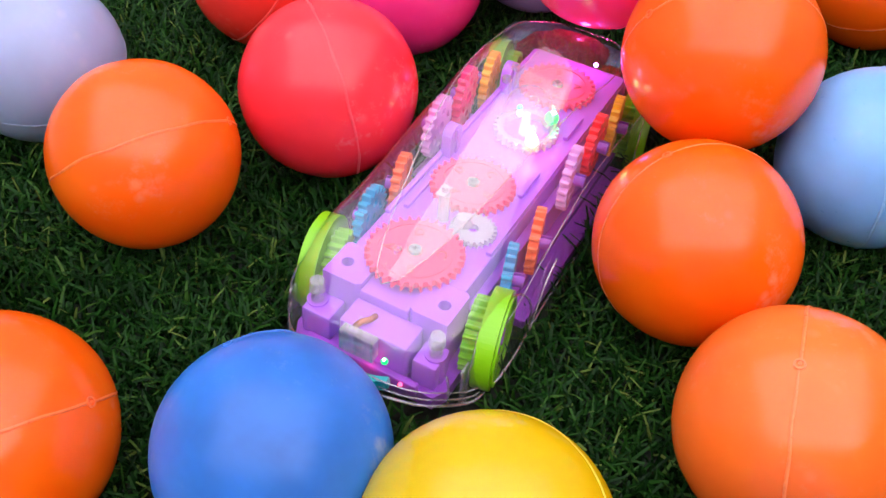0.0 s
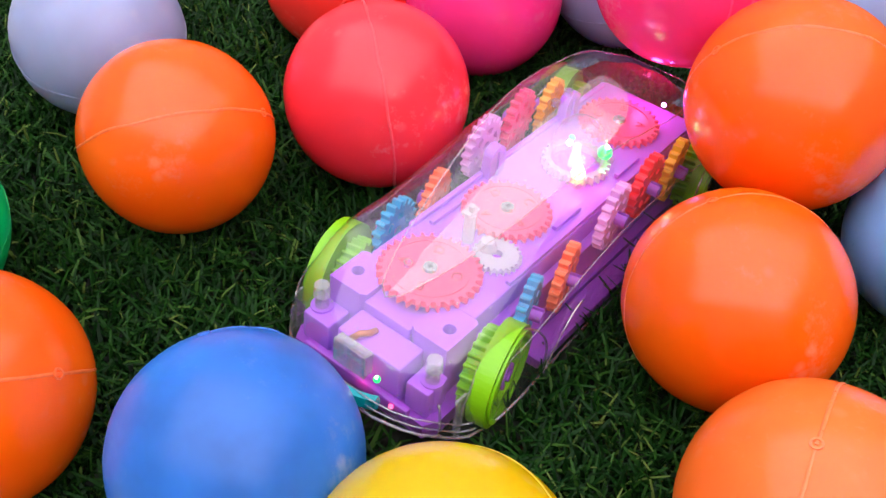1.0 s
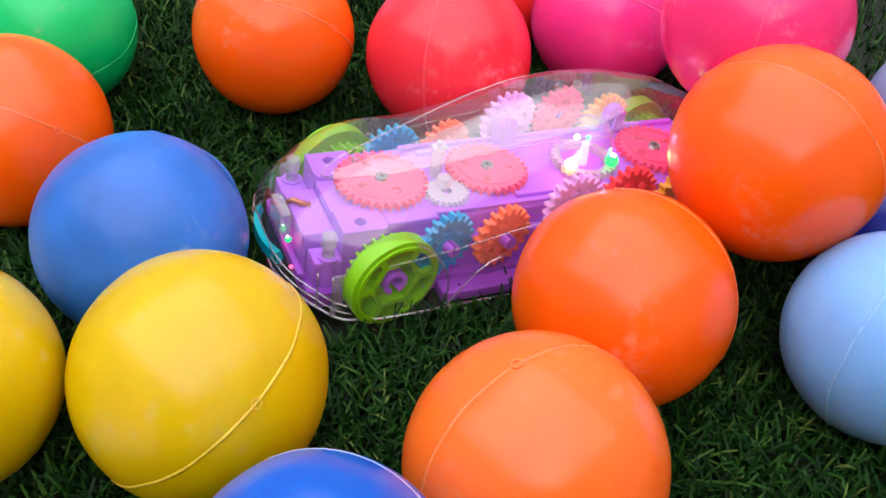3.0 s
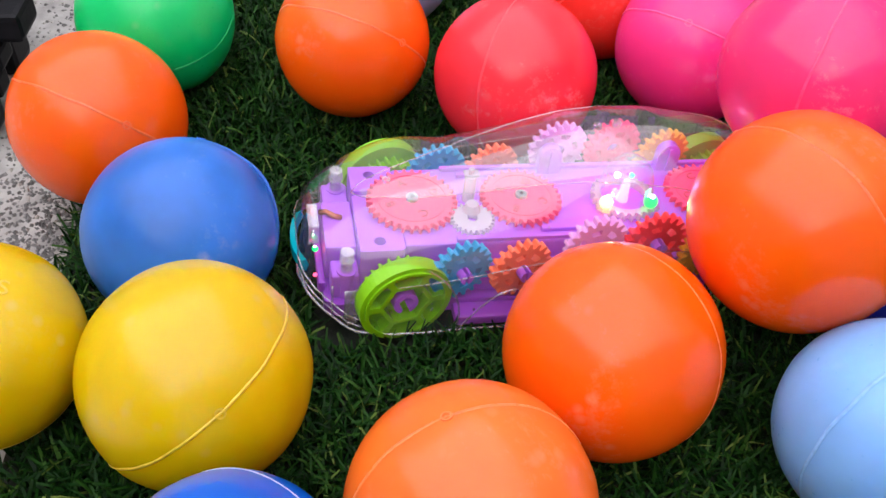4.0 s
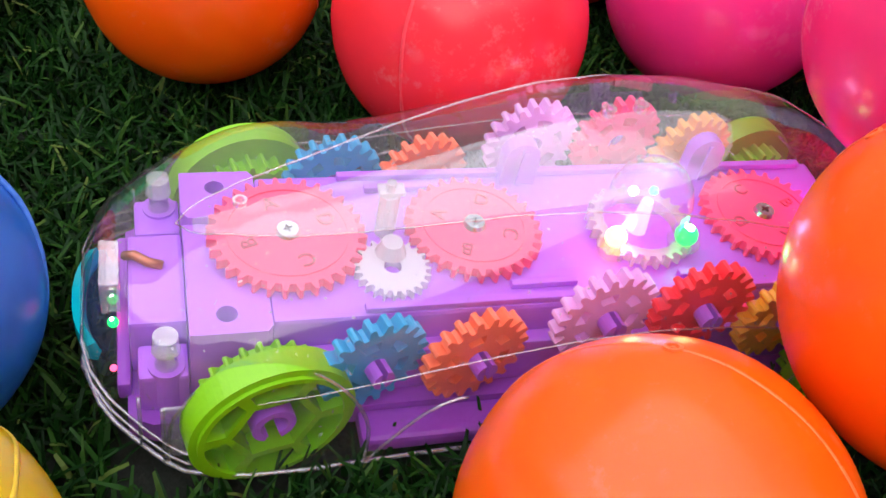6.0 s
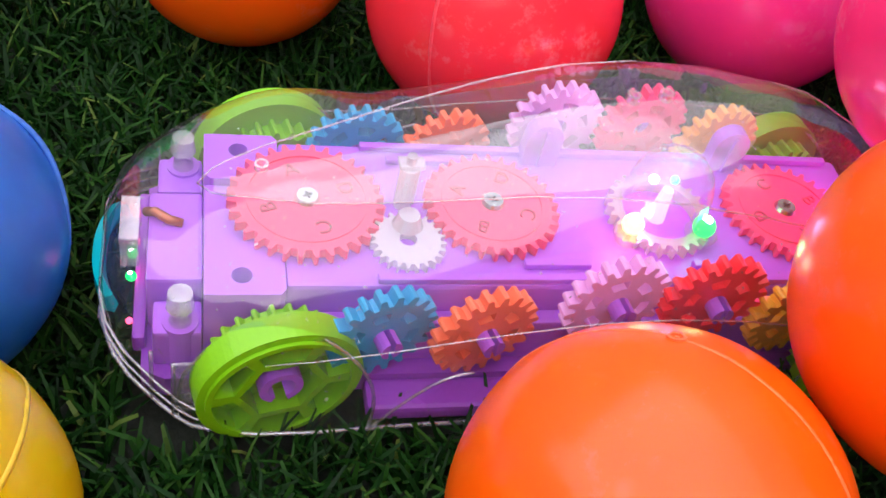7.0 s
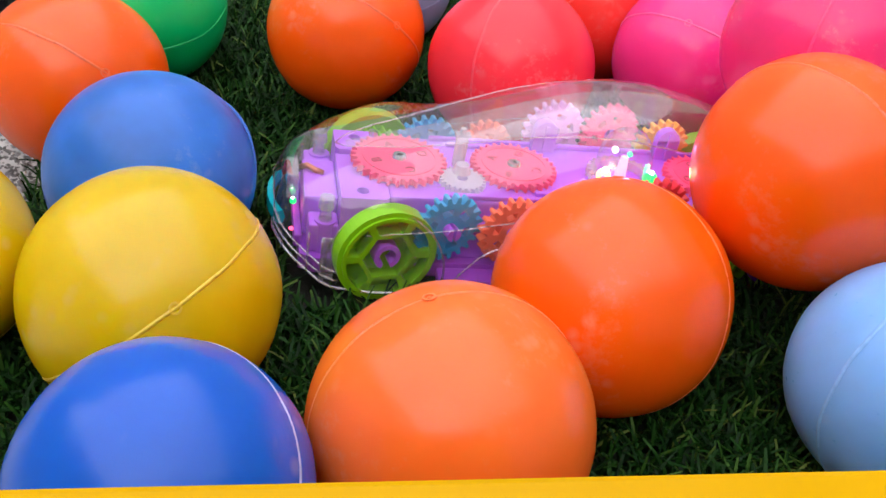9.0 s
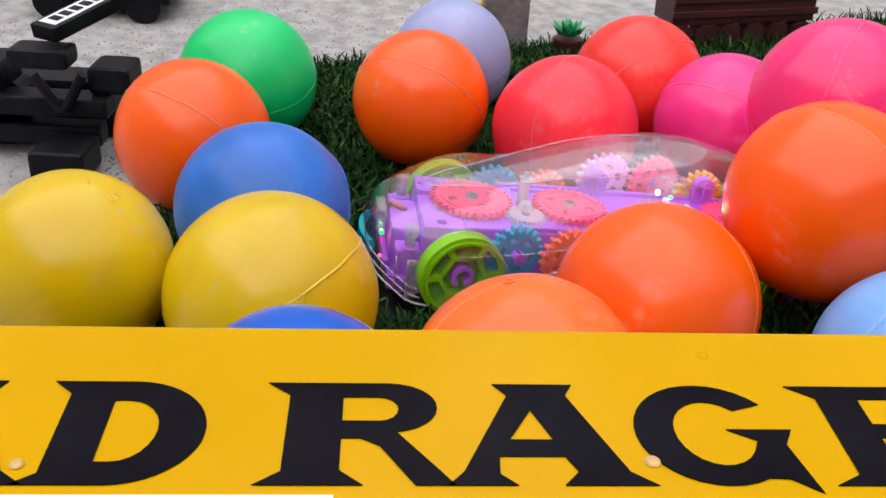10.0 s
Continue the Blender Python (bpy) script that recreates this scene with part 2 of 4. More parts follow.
def ring(profile_out, profile_in, z0, z1, bm=None):
    """A flat ring between two closed outlines of equal length, with thickness."""
    bm = bm or bmesh.new()
    n = len(profile_out)
    rows = [[bm.verts.new((x, y, z)) for x, y in pr] for pr, z in ((profile_out, z1), (profile_out, z0), (profile_in, z0), (profile_in, z1))]
    for i in range(n):
        j = (i + 1) % n
        for a in range(4):
            b = (a + 1) % 4
            bm.faces.new((rows[a][i], rows[b][i], rows[b][j], rows[a][j]))
    bmesh.ops.recalc_face_normals(bm, faces=bm.faces)
    return bm


def tooth_outline(r_root, r_tip, teeth):
    out = []
    for i in range(teeth):
        for f, r in ((0.0, r_root), (0.22, r_root), (0.38, r_tip - 0.0002), (0.5, r_tip), (0.62, r_tip - 0.0002), (0.78, r_root)):
            a = 2 * math.pi * (i + f) / teeth
            out.append((r * math.cos(a), r * math.sin(a)))
    return out


def circle(r, n, phase=0.0):
    return [(r * math.cos(2 * math.pi * i / n + phase), r * math.sin(2 * math.pi * i / n + phase)) for i in range(n)]


def tube(points, r, sides=8, closed=False):
    """A round bead along a line of points."""
    bm = bmesh.new()
    rings = []
    n = len(points)
    for i, p in enumerate(points):
        p = Vector(p)
        a, b = Vector(points[(i - 1) % n] if closed or i else points[0]), Vector(points[(i + 1) % n] if closed or i < n - 1 else points[-1])
        d = (b - a).normalized()
        s = d.orthogonal().normalized() if abs(d.z) > 0.95 else d.cross(Vector((0, 0, 1))).normalized()
        u = s.cross(d)
        rings.append([bm.verts.new(p + r * (math.cos(q) * s + math.sin(q) * u)) for q in (2 * math.pi * k / sides for k in range(sides))])
    for i in range(n if closed else n - 1):
        A, B = rings[i], rings[(i + 1) % n]
        for k in range(sides):
            bm.faces.new((A[k], A[(k + 1) % sides], B[(k + 1) % sides], B[k]))
    if not closed:
        bm.faces.new(rings[0])
        bm.faces.new(rings[-1])
    bmesh.ops.recalc_face_normals(bm, faces=bm.faces)
    return bm


def letters(text, size, depth, mat, parent, m, name="letter", bold=0.0, wide=1.0):
    c = bpy.data.curves.new(name, "FONT")
    c.body, c.size, c.extrude, c.offset = text, size, depth, bold
    c.align_x, c.align_y, c.resolution_u = "CENTER", "CENTER", 8
    tmp = bpy.data.objects.new(name, c)
    scene.collection.objects.link(tmp)
    me = bpy.data.meshes.new_from_object(tmp.evaluated_get(bpy.context.evaluated_depsgraph_get()))
    bpy.data.objects.remove(tmp)
    me.transform(Matrix.Diagonal((wide, 1, 1, 1)))
    me.materials.clear()
    me.materials.append(mat)
    ob = new(name, me)
    ob.parent = parent
    ob.matrix_local = m
    return ob


# ---- ground, turf and unseen enclosing walls ----
GZ = -0.016
bm = box(-6, 6, -6, 6, GZ - 0.05, GZ)
tagged(part("ground", bm, M_CONCRETE), "sandy grey concrete yard with grit and scuffs", "ground", kind="structure")

EDGE_A, DIR_A = Vector((-0.2744, 0.2501)), Vector((0.1100, 0.9939))
EDGE_B, DIR_B = Vector((-0.2956, 0.1908)), Vector((0.8740, -0.4859))


def on_mat(x, y, margin=0.0):
    a = (x - EDGE_A.x) * DIR_A.y - (y - EDGE_A.y) * DIR_A.x
    b = -(x - EDGE_B.x) * DIR_B.y + (y - EDGE_B.y) * DIR_B.x
    return min(a, b) > margin


def meet():
    d = DIR_A.x * DIR_B.y - DIR_A.y * DIR_B.x
    w = EDGE_B - EDGE_A
    s = (w.x * DIR_B.y - w.y * DIR_B.x) / d
    return EDGE_A + s * DIR_A


corner = meet()
outline = [corner, corner + DIR_B * 1.6, corner + DIR_B * 1.6 + DIR_A * 2.2, corner + DIR_A * 2.2]
bm = bmesh.new()
top = [bm.verts.new((p.x, p.y, -0.002)) for p in outline]
low = [bm.verts.new((p.x, p.y, GZ - 0.001)) for p in outline]
bm.faces.new(top)
bm.faces.new(low[::-1])
for i in range(4):
    bm.faces.new((top[i], low[i], low[(i + 1) % 4], top[(i + 1) % 4]))
bmesh.ops.recalc_face_normals(bm, faces=bm.faces)
tagged(part("turf_mat", bm, M_BACKING), "dark backing of an artificial grass mat on concrete", "turf mat", kind="structure")


# walls out of view, added to bound the sky that the balls mirror
def wall(name, x0, x1, y0, y1, h):
    tagged(part(name, box(x0, x1, y0, y1, GZ, h), M_WALL), "unseen plain grey wall added to bound the sky", "wall", kind="structure")


wall("unseen_wall_south", -4.2, 2.1, -2.4, -2.2, 2.2)
wall("unseen_wall_west", -4.2, -4.0, -2.2, 2.6, 4.1)
wall("unseen_wall_east", 1.9, 2.1, -2.2, 2.6, 1.7)
wall("unseen_wall_north", -4.2, 2.1, 2.6, 2.8, 3.0)

# ---- balls ----
BALLS = []


def play_ball(at, r, mat, words, nub=(0.6, 0.2, 0.7), seam=(0.1, -0.5, 0.8), rough_seam=False, lip=0.00018):
    bm = bmesh.new()
    bmesh.ops.create_uvsphere(bm, u_segments=72, v_segments=40, radius=r)
    off = Vector((at[0] * 91, at[1] * 83, at[2] * 70))
    for v in bm.verts:
        n = v.co.normalized()
        v.co += n * (0.00035 * noise.noise(n * 1.6 + off) + 0.00008 * noise.noise(n * 6 + off))
    x = Vector(nub).normalized()
    z = x.cross(Vector(seam)).normalized()
    y = z.cross(x)
    turn = Matrix((x, y, z)).transposed().to_4x4()
    ball = part("play_ball", bm, mat, smooth=True)
    ball.matrix_world = Matrix.Translation(at) @ turn
    tagged(ball, words, "ball", "balls on the turf")
    a0 = math.atan2(Vector(seam).dot(y), Vector(seam).dot(x))
    pts = []
    for i in range(120):
        a = 2 * math.pi * i / 120
        k = lip - 0.0007 + 0.0001 * noise.noise(Vector((math.cos(a) * 5, math.sin(a) * 5, at[1] * 50)))
        if rough_seam:
            d = (a - a0 + math.pi) % (2 * math.pi) - math.pi
            k = -0.0009 + 0.0016 * math.exp(-(d / 0.55) ** 2) * (0.85 + 0.5 * noise.noise(Vector((math.cos(a) * 4, math.sin(a) * 4, 3.0))))
        k += 0.00035 * noise.noise(Vector((math.cos(a), math.sin(a), 0.0)) * 1.6 + off)
        pts.append(((r + k) * math.cos(a), (r + k) * math.sin(a), 0.0005 * noise.noise(Vector((math.cos(a) * 3, math.sin(a) * 3, 9)))))
    part("seam", tube(pts, 0.0007, 8, True), SEAMS[mat.name], ball, smooth=True)
    side = Matrix.Translation((r - 0.0004, 0, 0)) @ pose(0, 0, 0, 0, 90, 0)
    bm = ring(circle(0.0017, 20), circle(0.0011, 20), 0, 0.0007)
    cyl(0.0007, 0, 0.0006, 12, 0.0004, bm=bm)
    part("gate_mark", bm, SEAMS[mat.name], ball, smooth=False, m=side)
    BALLS.append((Vector(at), r))
    return ball


play_ball((-0.1135, 0.2227, 0.0373), 0.0343, M_ORANGE, "orange plastic play ball with a moulding seam on turf", (0.896, 0.229, 0.381), (-0.117, -0.728, 0.676))
play_ball((-0.0553, 0.2707, 0.0357), 0.0351, M_CORAL, "scratched coral red plastic play ball beside the toy car", (-0.362, 0.747, -0.557), (0.480, -0.877, -0.000))
play_ball((-0.0978, 0.3495, 0.0347), 0.0357, M_RED, "red plastic play ball behind the coral one", (0.389, 0.652, 0.651), (0.622, -0.371, 0.689))
play_ball((-0.0372, 0.3577, 0.0315), 0.0355, M_PINK, "bright magenta plastic play ball on turf", (0.368, -0.589, 0.720), (0.123, -0.687, 0.717))
play_ball((0.0476, 0.3301, 0.0754), 0.0357, M_PINK2, "rose pink play ball resting on other balls", (0.088, -0.023, 0.996), (0.439, -0.809, 0.391))
play_ball((0.0918, 0.2800, 0.0615), 0.0366, M_ORANGE, "orange play ball propped on its neighbours against the car", (-0.824, -0.191, 0.533), (0.557, -0.132, 0.820))
play_ball((0.0851, 0.2110, 0.0324), 0.0359, M_ORANGE, "orange plastic play ball beside the car's flank", (-0.431, 0.264, 0.863), (0.938, 0.222, -0.267))
play_ball((0.1103, 0.1392, 0.0349), 0.0360, M_ORANGE2, "light orange plastic play ball with a ring mark", (-0.252, -0.079, 0.965), (-0.311, -0.665, 0.679))
play_ball((-0.1238, 0.1090, 0.0317), 0.0358, M_ORANGE, "orange red plastic play ball near the mat's edge", (0.890, 0.118, 0.440), (0.265, -0.544, 0.796))
play_ball((-0.0411, 0.1125, 0.0319), 0.0350, M_BLUE, "scuffed dusty blue play ball with a ragged seam", (-0.418, 0.514, 0.749), (0.041, 0.946, 0.321), True)
play_ball((0.0228, 0.0922, 0.0314), 0.0369, M_YELLOW, "yellow plastic play ball with a thick moulding seam", (0.863, -0.065, 0.500), (0.354, 0.736, 0.577), False, 0.00026)
dull = play_ball((-0.0252, 0.0361, 0.0321), 0.0347, M_YELLOW, "dull yellow plastic play ball on turf", (-0.5, -0.3, 0.4), (-0.6, 0.5, 0.3))
zt = Vector((0.2657, 0.3221, 0.9086)).normalized()
xt = (Vector((0.521, 0.853, 0.022)) - zt * zt.dot(Vector((0.521, 0.853, 0.022)))).normalized()
stamp = Matrix((xt, zt.cross(xt), zt)).transposed().to_4x4()
stamp.translation = dull.matrix_world.translation + zt * 0.03432
letters("Y S", 0.0075, 0.0002, SEAMS["yellow_plastic"], dull, dull.matrix_world.inverted() @ stamp, "embossed_mark", 0.0, 1.15)
play_ball((0.1038, 0.0696, 0.0424), 0.0328, M_BLUE2, "glossy bright blue play ball with a pale seam", (-0.017, -0.779, -0.627), (0.426, 0.776, 0.465))
play_ball((-0.1827, 0.1561, 0.0339), 0.0361, M_GREEN, "matt green plastic play ball at the mat's edge", (-0.7, 0.5, 0.2), (0.2, 0.9, 0.1))
play_ball((-0.1762, 0.2764, 0.0323), 0.0341, M_LILAC, "pale lilac plastic play ball on turf", (-0.6, 0.6, 0.2), (-0.2, 0.9, 0.2))
play_ball((0.1531, 0.2645, 0.0309), 0.0342, M_SKYBLUE, "pale sky blue play ball with a raised seam", (0.093, 0.988, -0.126), (-0.073, -0.984, -0.162), False, 0.0003)
play_ball((0.1761, 0.3887, 0.0335), 0.0350, M_ORANGE, "orange plastic play ball behind the heap", (0.5, 0.5, 0.3), (0.1, 0.9, 0.2))
play_ball((0.1102, 0.4004, 0.0335), 0.0350, M_LILAC, "pale periwinkle play ball under the heap", (0.5, 0.5, 0.3), (0.1, 0.9, 0.2))
play_ball((0.0209, 0.3952, 0.0335), 0.0350, M_LILAC, "pale lilac play ball under the rose one", (0.5, 0.5, 0.3), (0.1, 0.9, 0.2))
play_ball((0.1143, 0.3288, 0.0265), 0.0280, M_NAVY, "dark blue play ball deep in the heap", (0.5, 0.5, 0.3), (0.1, 0.9, 0.2))

# ---- the clear toy car ----
CAR = pose(-0.0107, 0.1887, 0.0016, -0.24, 5.41, 67.45) @ Matrix.Scale(0.972, 4)
# in the car's own frame x runs to its rear, y to its left; its right side is -y
car = new("toy_car")
car.matrix_world = CAR
tagged(car, "transparent toy car with lilac chassis and coloured gears, lit up", "toy car")

STATIONS = [(-0.0445, 0.0145, 0.0215), (-0.0430, 0.0205, 0.0268), (-0.0390, 0.0270, 0.0318), (-0.0320, 0.0330, 0.0360), (-0.0240, 0.0385, 0.0395), (-0.0120, 0.0410, 0.0430), (0.0000, 0.0412, 0.0456),
            (0.0120, 0.0404, 0.0492), (0.0250, 0.0396, 0.0538), (0.0416, 0.0392, 0.0598), (0.0591, 0.0394, 0.0648), (0.0766, 0.0398, 0.0673), (0.0941, 0.0402, 0.0668), (0.1116, 0.0405, 0.0630),
            (0.1290, 0.0398, 0.0569), (0.1430, 0.0370, 0.0499), (0.1541, 0.0305, 0.0420), (0.1616, 0.0215, 0.0333), (0.1651, 0.0110, 0.0252)]


def station(u):
    us = [s[0] for s in STATIONS]
    return float(np.interp(u, us, [s[1] for s in STATIONS])), float(np.interp(u, us, [s[2] for s in STATIONS]))


def fender(u, v):
    k = 0.0
    for c in (-0.004, 0.129):
        k += 0.0040 * math.exp(-((u - c) / 0.016) ** 2) * math.exp(-((abs(v) - 0.031) / 0.008) ** 2)
    return k


def foot(u):
    """The height of the shell's lower edge, which rises towards the nose."""
    return 0.0035 + 0.0085 * max(0.0, min(1.0, (-0.0275 - u) / 0.017))


def shell_point(u, q):
    """q runs from 0 (right sill) over the roof to 1 (left sill)."""
    w, h = station(u)
    a = math.pi * q
    zb = foot(u)
    n = 3.0
    c, s = math.cos(a), math.sin(a)
    v = -w * math.copysign(abs(c) ** (2 / n), c)
    z = zb + (h - zb) * abs(s) ** (2 / n)
    # the cabin sits a little narrower than the body
    k = max(0.0, min(1.0, (z - 0.034) / 0.02))
    v *= 1 - 0.10 * k
    return Vector((u, v, z + fender(u, v)))


def shell_top(u, v):
    """The shell's height over a place of its plan."""
    best = None
    for i in range(401):
        p = shell_point(u, 0.05 + 0.9 * i / 400)
        d = abs(p.y - v)
        if best is None or d < best[0]:
            best = (d, p)
    return best[1]


bm = bmesh.new()
us = list(np.linspace(-0.0445, 0.1651, 64))
rows = [[bm.verts.new(shell_point(u, j / 48)) for j in range(49)] for u in us]
for a, b in zip(rows, rows[1:]):
    for j in range(48):
        bm.faces.new((a[j], a[j + 1], b[j + 1], b[j]))
bm.faces.new(rows[0][::-1])
bm.faces.new(rows[-1])
bmesh.ops.recalc_face_normals(bm, faces=bm.faces)
part("body_shell", bm, M_CLEAR, car, "clear moulded plastic body", True)

sill = [shell_point(u, 0.0) for u in us] + [shell_point(u, 1.0) for u in us[::-1]]
part("shell_rim", tube(sill, 0.0006, 6, True), M_EDGE, car, smooth=True)
drop = []
for i in range(120):
    k = 1 - abs(2 * i / 120 - 1)
    side = -1 if i < 60 else 1
    p = shell_top(-0.024 + 0.172 * k, side * 0.0325 * k ** 0.55 * (1 - k ** 7) ** 0.5)
    drop.append(p + Vector((0, 0, 0.0001)))
part("cabin_crease", tube(drop, 0.00026, 6, True), M_EDGE, car, smooth=True)
# a milky patch over the cabin paints in the sky's reflection
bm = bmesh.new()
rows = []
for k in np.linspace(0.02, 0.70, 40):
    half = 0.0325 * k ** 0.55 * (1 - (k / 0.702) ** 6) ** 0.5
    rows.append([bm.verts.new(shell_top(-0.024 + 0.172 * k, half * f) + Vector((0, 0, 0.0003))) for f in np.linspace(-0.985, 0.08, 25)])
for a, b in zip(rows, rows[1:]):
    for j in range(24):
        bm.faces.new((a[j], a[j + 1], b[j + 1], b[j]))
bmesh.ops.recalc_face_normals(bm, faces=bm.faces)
part("sky_sheen_patch", bm, M_SKYSHEEN, car, "milky film on the cabin imitating the sky's reflection", True)
for s in (0.13, 0.87):
    part("side_crease", tube([shell_point(u, s) for u in us[8:-8]], 0.00022, 6), M_EDGE, car, smooth=True)
for s in (0.0, 1.0):
    sg = -1 if s == 0 else 1
    arc = [Vector((0.014 + 0.02 * t, sg * (station(0.014 + 0.02 * t)[0] + 0.0004), 0.005 + 0.019 * math.sin(t * math.pi / 2))) for t in np.linspace(0, 1, 10)]
    part("door_crease", tube(arc, 0.0004, 6), M_EDGE, car, smooth=True)

# moulded lines of the shell's nose and wheel arches
def level(u, z, s):
    w, h = station(u)
    k = max(0.0, 1 - (max(0.0, z - foot(u)) / (h - foot(u))) ** 3.0)
    return Vector((u, s * w * k ** (1 / 3.0), z))


for z in (0.0035, 0.0070):
    half = list(np.linspace(-0.0225, -0.0443, 14))
    line = [level(u, foot(u) + z, -1) for u in half] + [level(u, foot(u) + z, 1) for u in half[::-1]]
    part("nose_line", tube(line, 0.00035, 6), M_EDGE, car, smooth=True)
for s in (-1, 1):
    for cu in (-0.0070, 0.1340):
        pts = []
        for i in range(19):
            a = math.pi * i / 18
            u, z = cu + 0.0205 * math.cos(a), 0.0125 + 0.0215 * math.sin(a)
            p = level(u, z, s)
            pts.append(p)
        pts = [Vector((pts[0].x, pts[0].y, 0.0035))] + pts + [Vector((pts[-1].x, pts[-1].y, 0.0035))]
        part("wheel_arch", tube(pts, 0.00045, 6), M_EDGE, car, smooth=True)
    for u in (-0.0285, -0.0330):
        part("nose_rib", tube([level(u, z, s) for z in np.linspace(foot(u) + 0.0005, 0.021, 6)], 0.0005, 6), M_EDGE, car, smooth=True)

# chassis
edge = [(u, -min(0.0300, 0.93 * station(u)[0] - 0.0005)) for u in np.linspace(-0.0355, 0.161, 40)]
bm = bmesh.new()
loop = edge + [(u, -v) for u, v in edge[::-1]]
lo = [bm.verts.new((u, v, 0.0040)) for u, v in loop]
hi = [bm.verts.new((u, v, 0.0100)) for u, v in loop]
bm.faces.new(lo[::-1])
bm.faces.new(hi)
for i in range(len(loop)):
    j = (i + 1) % len(loop)
    bm.faces.new((lo[i], lo[j], hi[j], hi[i]))
bmesh.ops.recalc_face_normals(bm, faces=bm.faces)
part("tray", bm, M_PURPLE_D, car, "violet plastic floor tray")
for s in (-1, 1):
    part("sill", box(0.0130, 0.1150, *sorted((s * 0.0301, s * 0.0385)), 0.0040, 0.0085, 0.0012), M_PURPLE_D, car, "violet plastic side sill")
    part("nose_corner", box(-0.0345, -0.0262, *sorted((s * 0.0200, s * 0.0285)), 0.0062, 0.0098, 0.0012), M_PURPLE_D, car)
part("gear_box", box(-0.0055, 0.146, -0.0222, 0.0222, 0.0101, 0.0318, 0.0012), M_PURPLE, car, "lilac plastic gear housing")


def holed_block(u0, u1, v0, v1, z0, z1, cu, cv, r):
    n = 32
    inner = [(cu + r * math.cos(2 * math.pi * i / n), cv + r * math.sin(2 * math.pi * i / n)) for i in range(n)]
    outer = []
    for x, y in inner:
        dx, dy = (x - cu) / r, (y - cv) / r
        k = min((((u1 if dx > 0 else u0) - cu) / dx) if abs(dx) > 1e-6 else 9, (((v1 if dy > 0 else v0) - cv) / dy) if abs(dy) > 1e-6 else 9)
        outer.append((cu + dx * k, cv + dy * k))
    return ring(outer, inner, z0, z1)


for s in (-1, 1):
    lo, hi = sorted((s * 0.0095, s * 0.0245))
    part("corner_block", holed_block(-0.0225, -0.0056, lo, hi, 0.0101, 0.0318, -0.0147, s * 0.0192, 0.0022), M_PURPLE, car)
    part("side_rail", box(-0.0050, 0.140, *sorted((s * 0.0223, s * 0.0262)), 0.0101, 0.0235, 0.0008), M_PURPLE, car)
part("front_block", box(-0.0225, -0.0056, -0.0094, 0.0094, 0.0101, 0.0300, 0.0006), M_PURPLE, car)
part("front_deck", box(-0.0345, -0.0226, -0.016, 0.010, 0.0101, 0.0265, 0.001), M_PURPLE, car)
part("front_ledge", box(-0.0330, -0.0227, -0.0265, -0.0175, 0.0101, 0.0215, 0.001), M_PURPLE, car)
part("front_ledge", box(-0.0330, -0.0227, 0.0150, 0.0265, 0.0101, 0.0215, 0.001), M_PURPLE, car)
part("bumper_beam", box(-0.0375, -0.0346, -0.022, 0.022, 0.0088, 0.0140, 0.001), M_PURPLE_D, car)
for u, v in ((0.0590, 0.0190), (0.1100, 0.0190)):
    bm = cyl(0.0046, -0.002, 0.002, 20, m=Matrix.Translation((u, v, 0.040)) @ pose(0, 0, 0, 90, 0, 0))
    box(u - 0.0046, u + 0.0046, v - 0.002, v + 0.002, 0.0318, 0.040, 0, bm)
    box(u - 0.0005, u + 0.0005, v - 0.0028, v - 0.002, 0.032, 0.043, 0, bm)
    part("bearing_lug", bm, M_PURPLE, car)
for u0, u1, v in ((0.048, 0.064, -0.0165), (0.02, 0.04, 0.0165), (0.014, 0.142, 0.0208), (0.014, 0.142, -0.0208), (0.090, 0.106, -0.0165)):
    part("deck_rib", box(u0, u1, v - 0.001, v + 0.001, 0.0319, 0.0335, 0.0003), M_PURPLE, car)


def top_gear(u, v, r, z, mat, teeth, text, turn):
    m = Matrix.Translation((u, v, z)) @ pose(0, 0, 0, 0, 0, turn)
    bm = ring(tooth_outline(r - 0.0021, r, teeth), circle(0.0022, teeth * 6), 0, 0.0026)
    ring(circle(r - 0.0042, 60), circle(r - 0.0046, 60), 0.0026, 0.0030, bm)
    g = part("drive_gear", bm, mat, car, "pink plastic gear with embossed letters", m=m)
    for i, ch in enumerate(text):
        a = 360 / len(text) * i
        letters(ch, 0.0052, 0.00015, M_ETCH, g, pose(0, 0, 0, 0, 0, a) @ Matrix.Translation((0, r * 0.52, 0.00275)), "embossed_letter")
    bm = cyl(0.0031, 0.0022, 0.0036, 20, 0.0024)
    s = part("screw", bm, M_STEEL, g, "steel cross-head screw")
    # two black bars on the head stand for the shade in its cross slot
    bm = box(-0.0011, 0.0011, -0.0002, 0.0002, 0.0036, 0.0038)
    box(-0.0002, 0.0002, -0.0011, 0.0011, 0.0036, 0.00379, 0, bm)
    part("slot_shade", bm, M_BLACK, s)
    return g


top_gear(0.0, 0.001, 0.0178, 0.0322, M_GPINK, 32, "ABCD", 20)
top_gear(0.0435, 0.001, 0.0165, 0.0320, M_GPINK, 30, "ABCD", 65)
top_gear(0.1210, 0.001, 0.0165, 0.0320, M_GPINK, 30, "ABCD", 200)
part("idler_gear", ring(tooth_outline(0.0074, 0.0088, 24), circle(0.002, 144), 0, 0.0022), M_MILK, car, "milky white idler gear", m=Matrix.Translation((0.0218, -0.0105, 0.0319)))
bm = cyl(0.0036, 0.0341, 0.0372, 20, 0.0024, m=Matrix.Translation((0.0222, -0.006, 0)))
part("post_base", bm, M_MILK, car, "milky white post base")
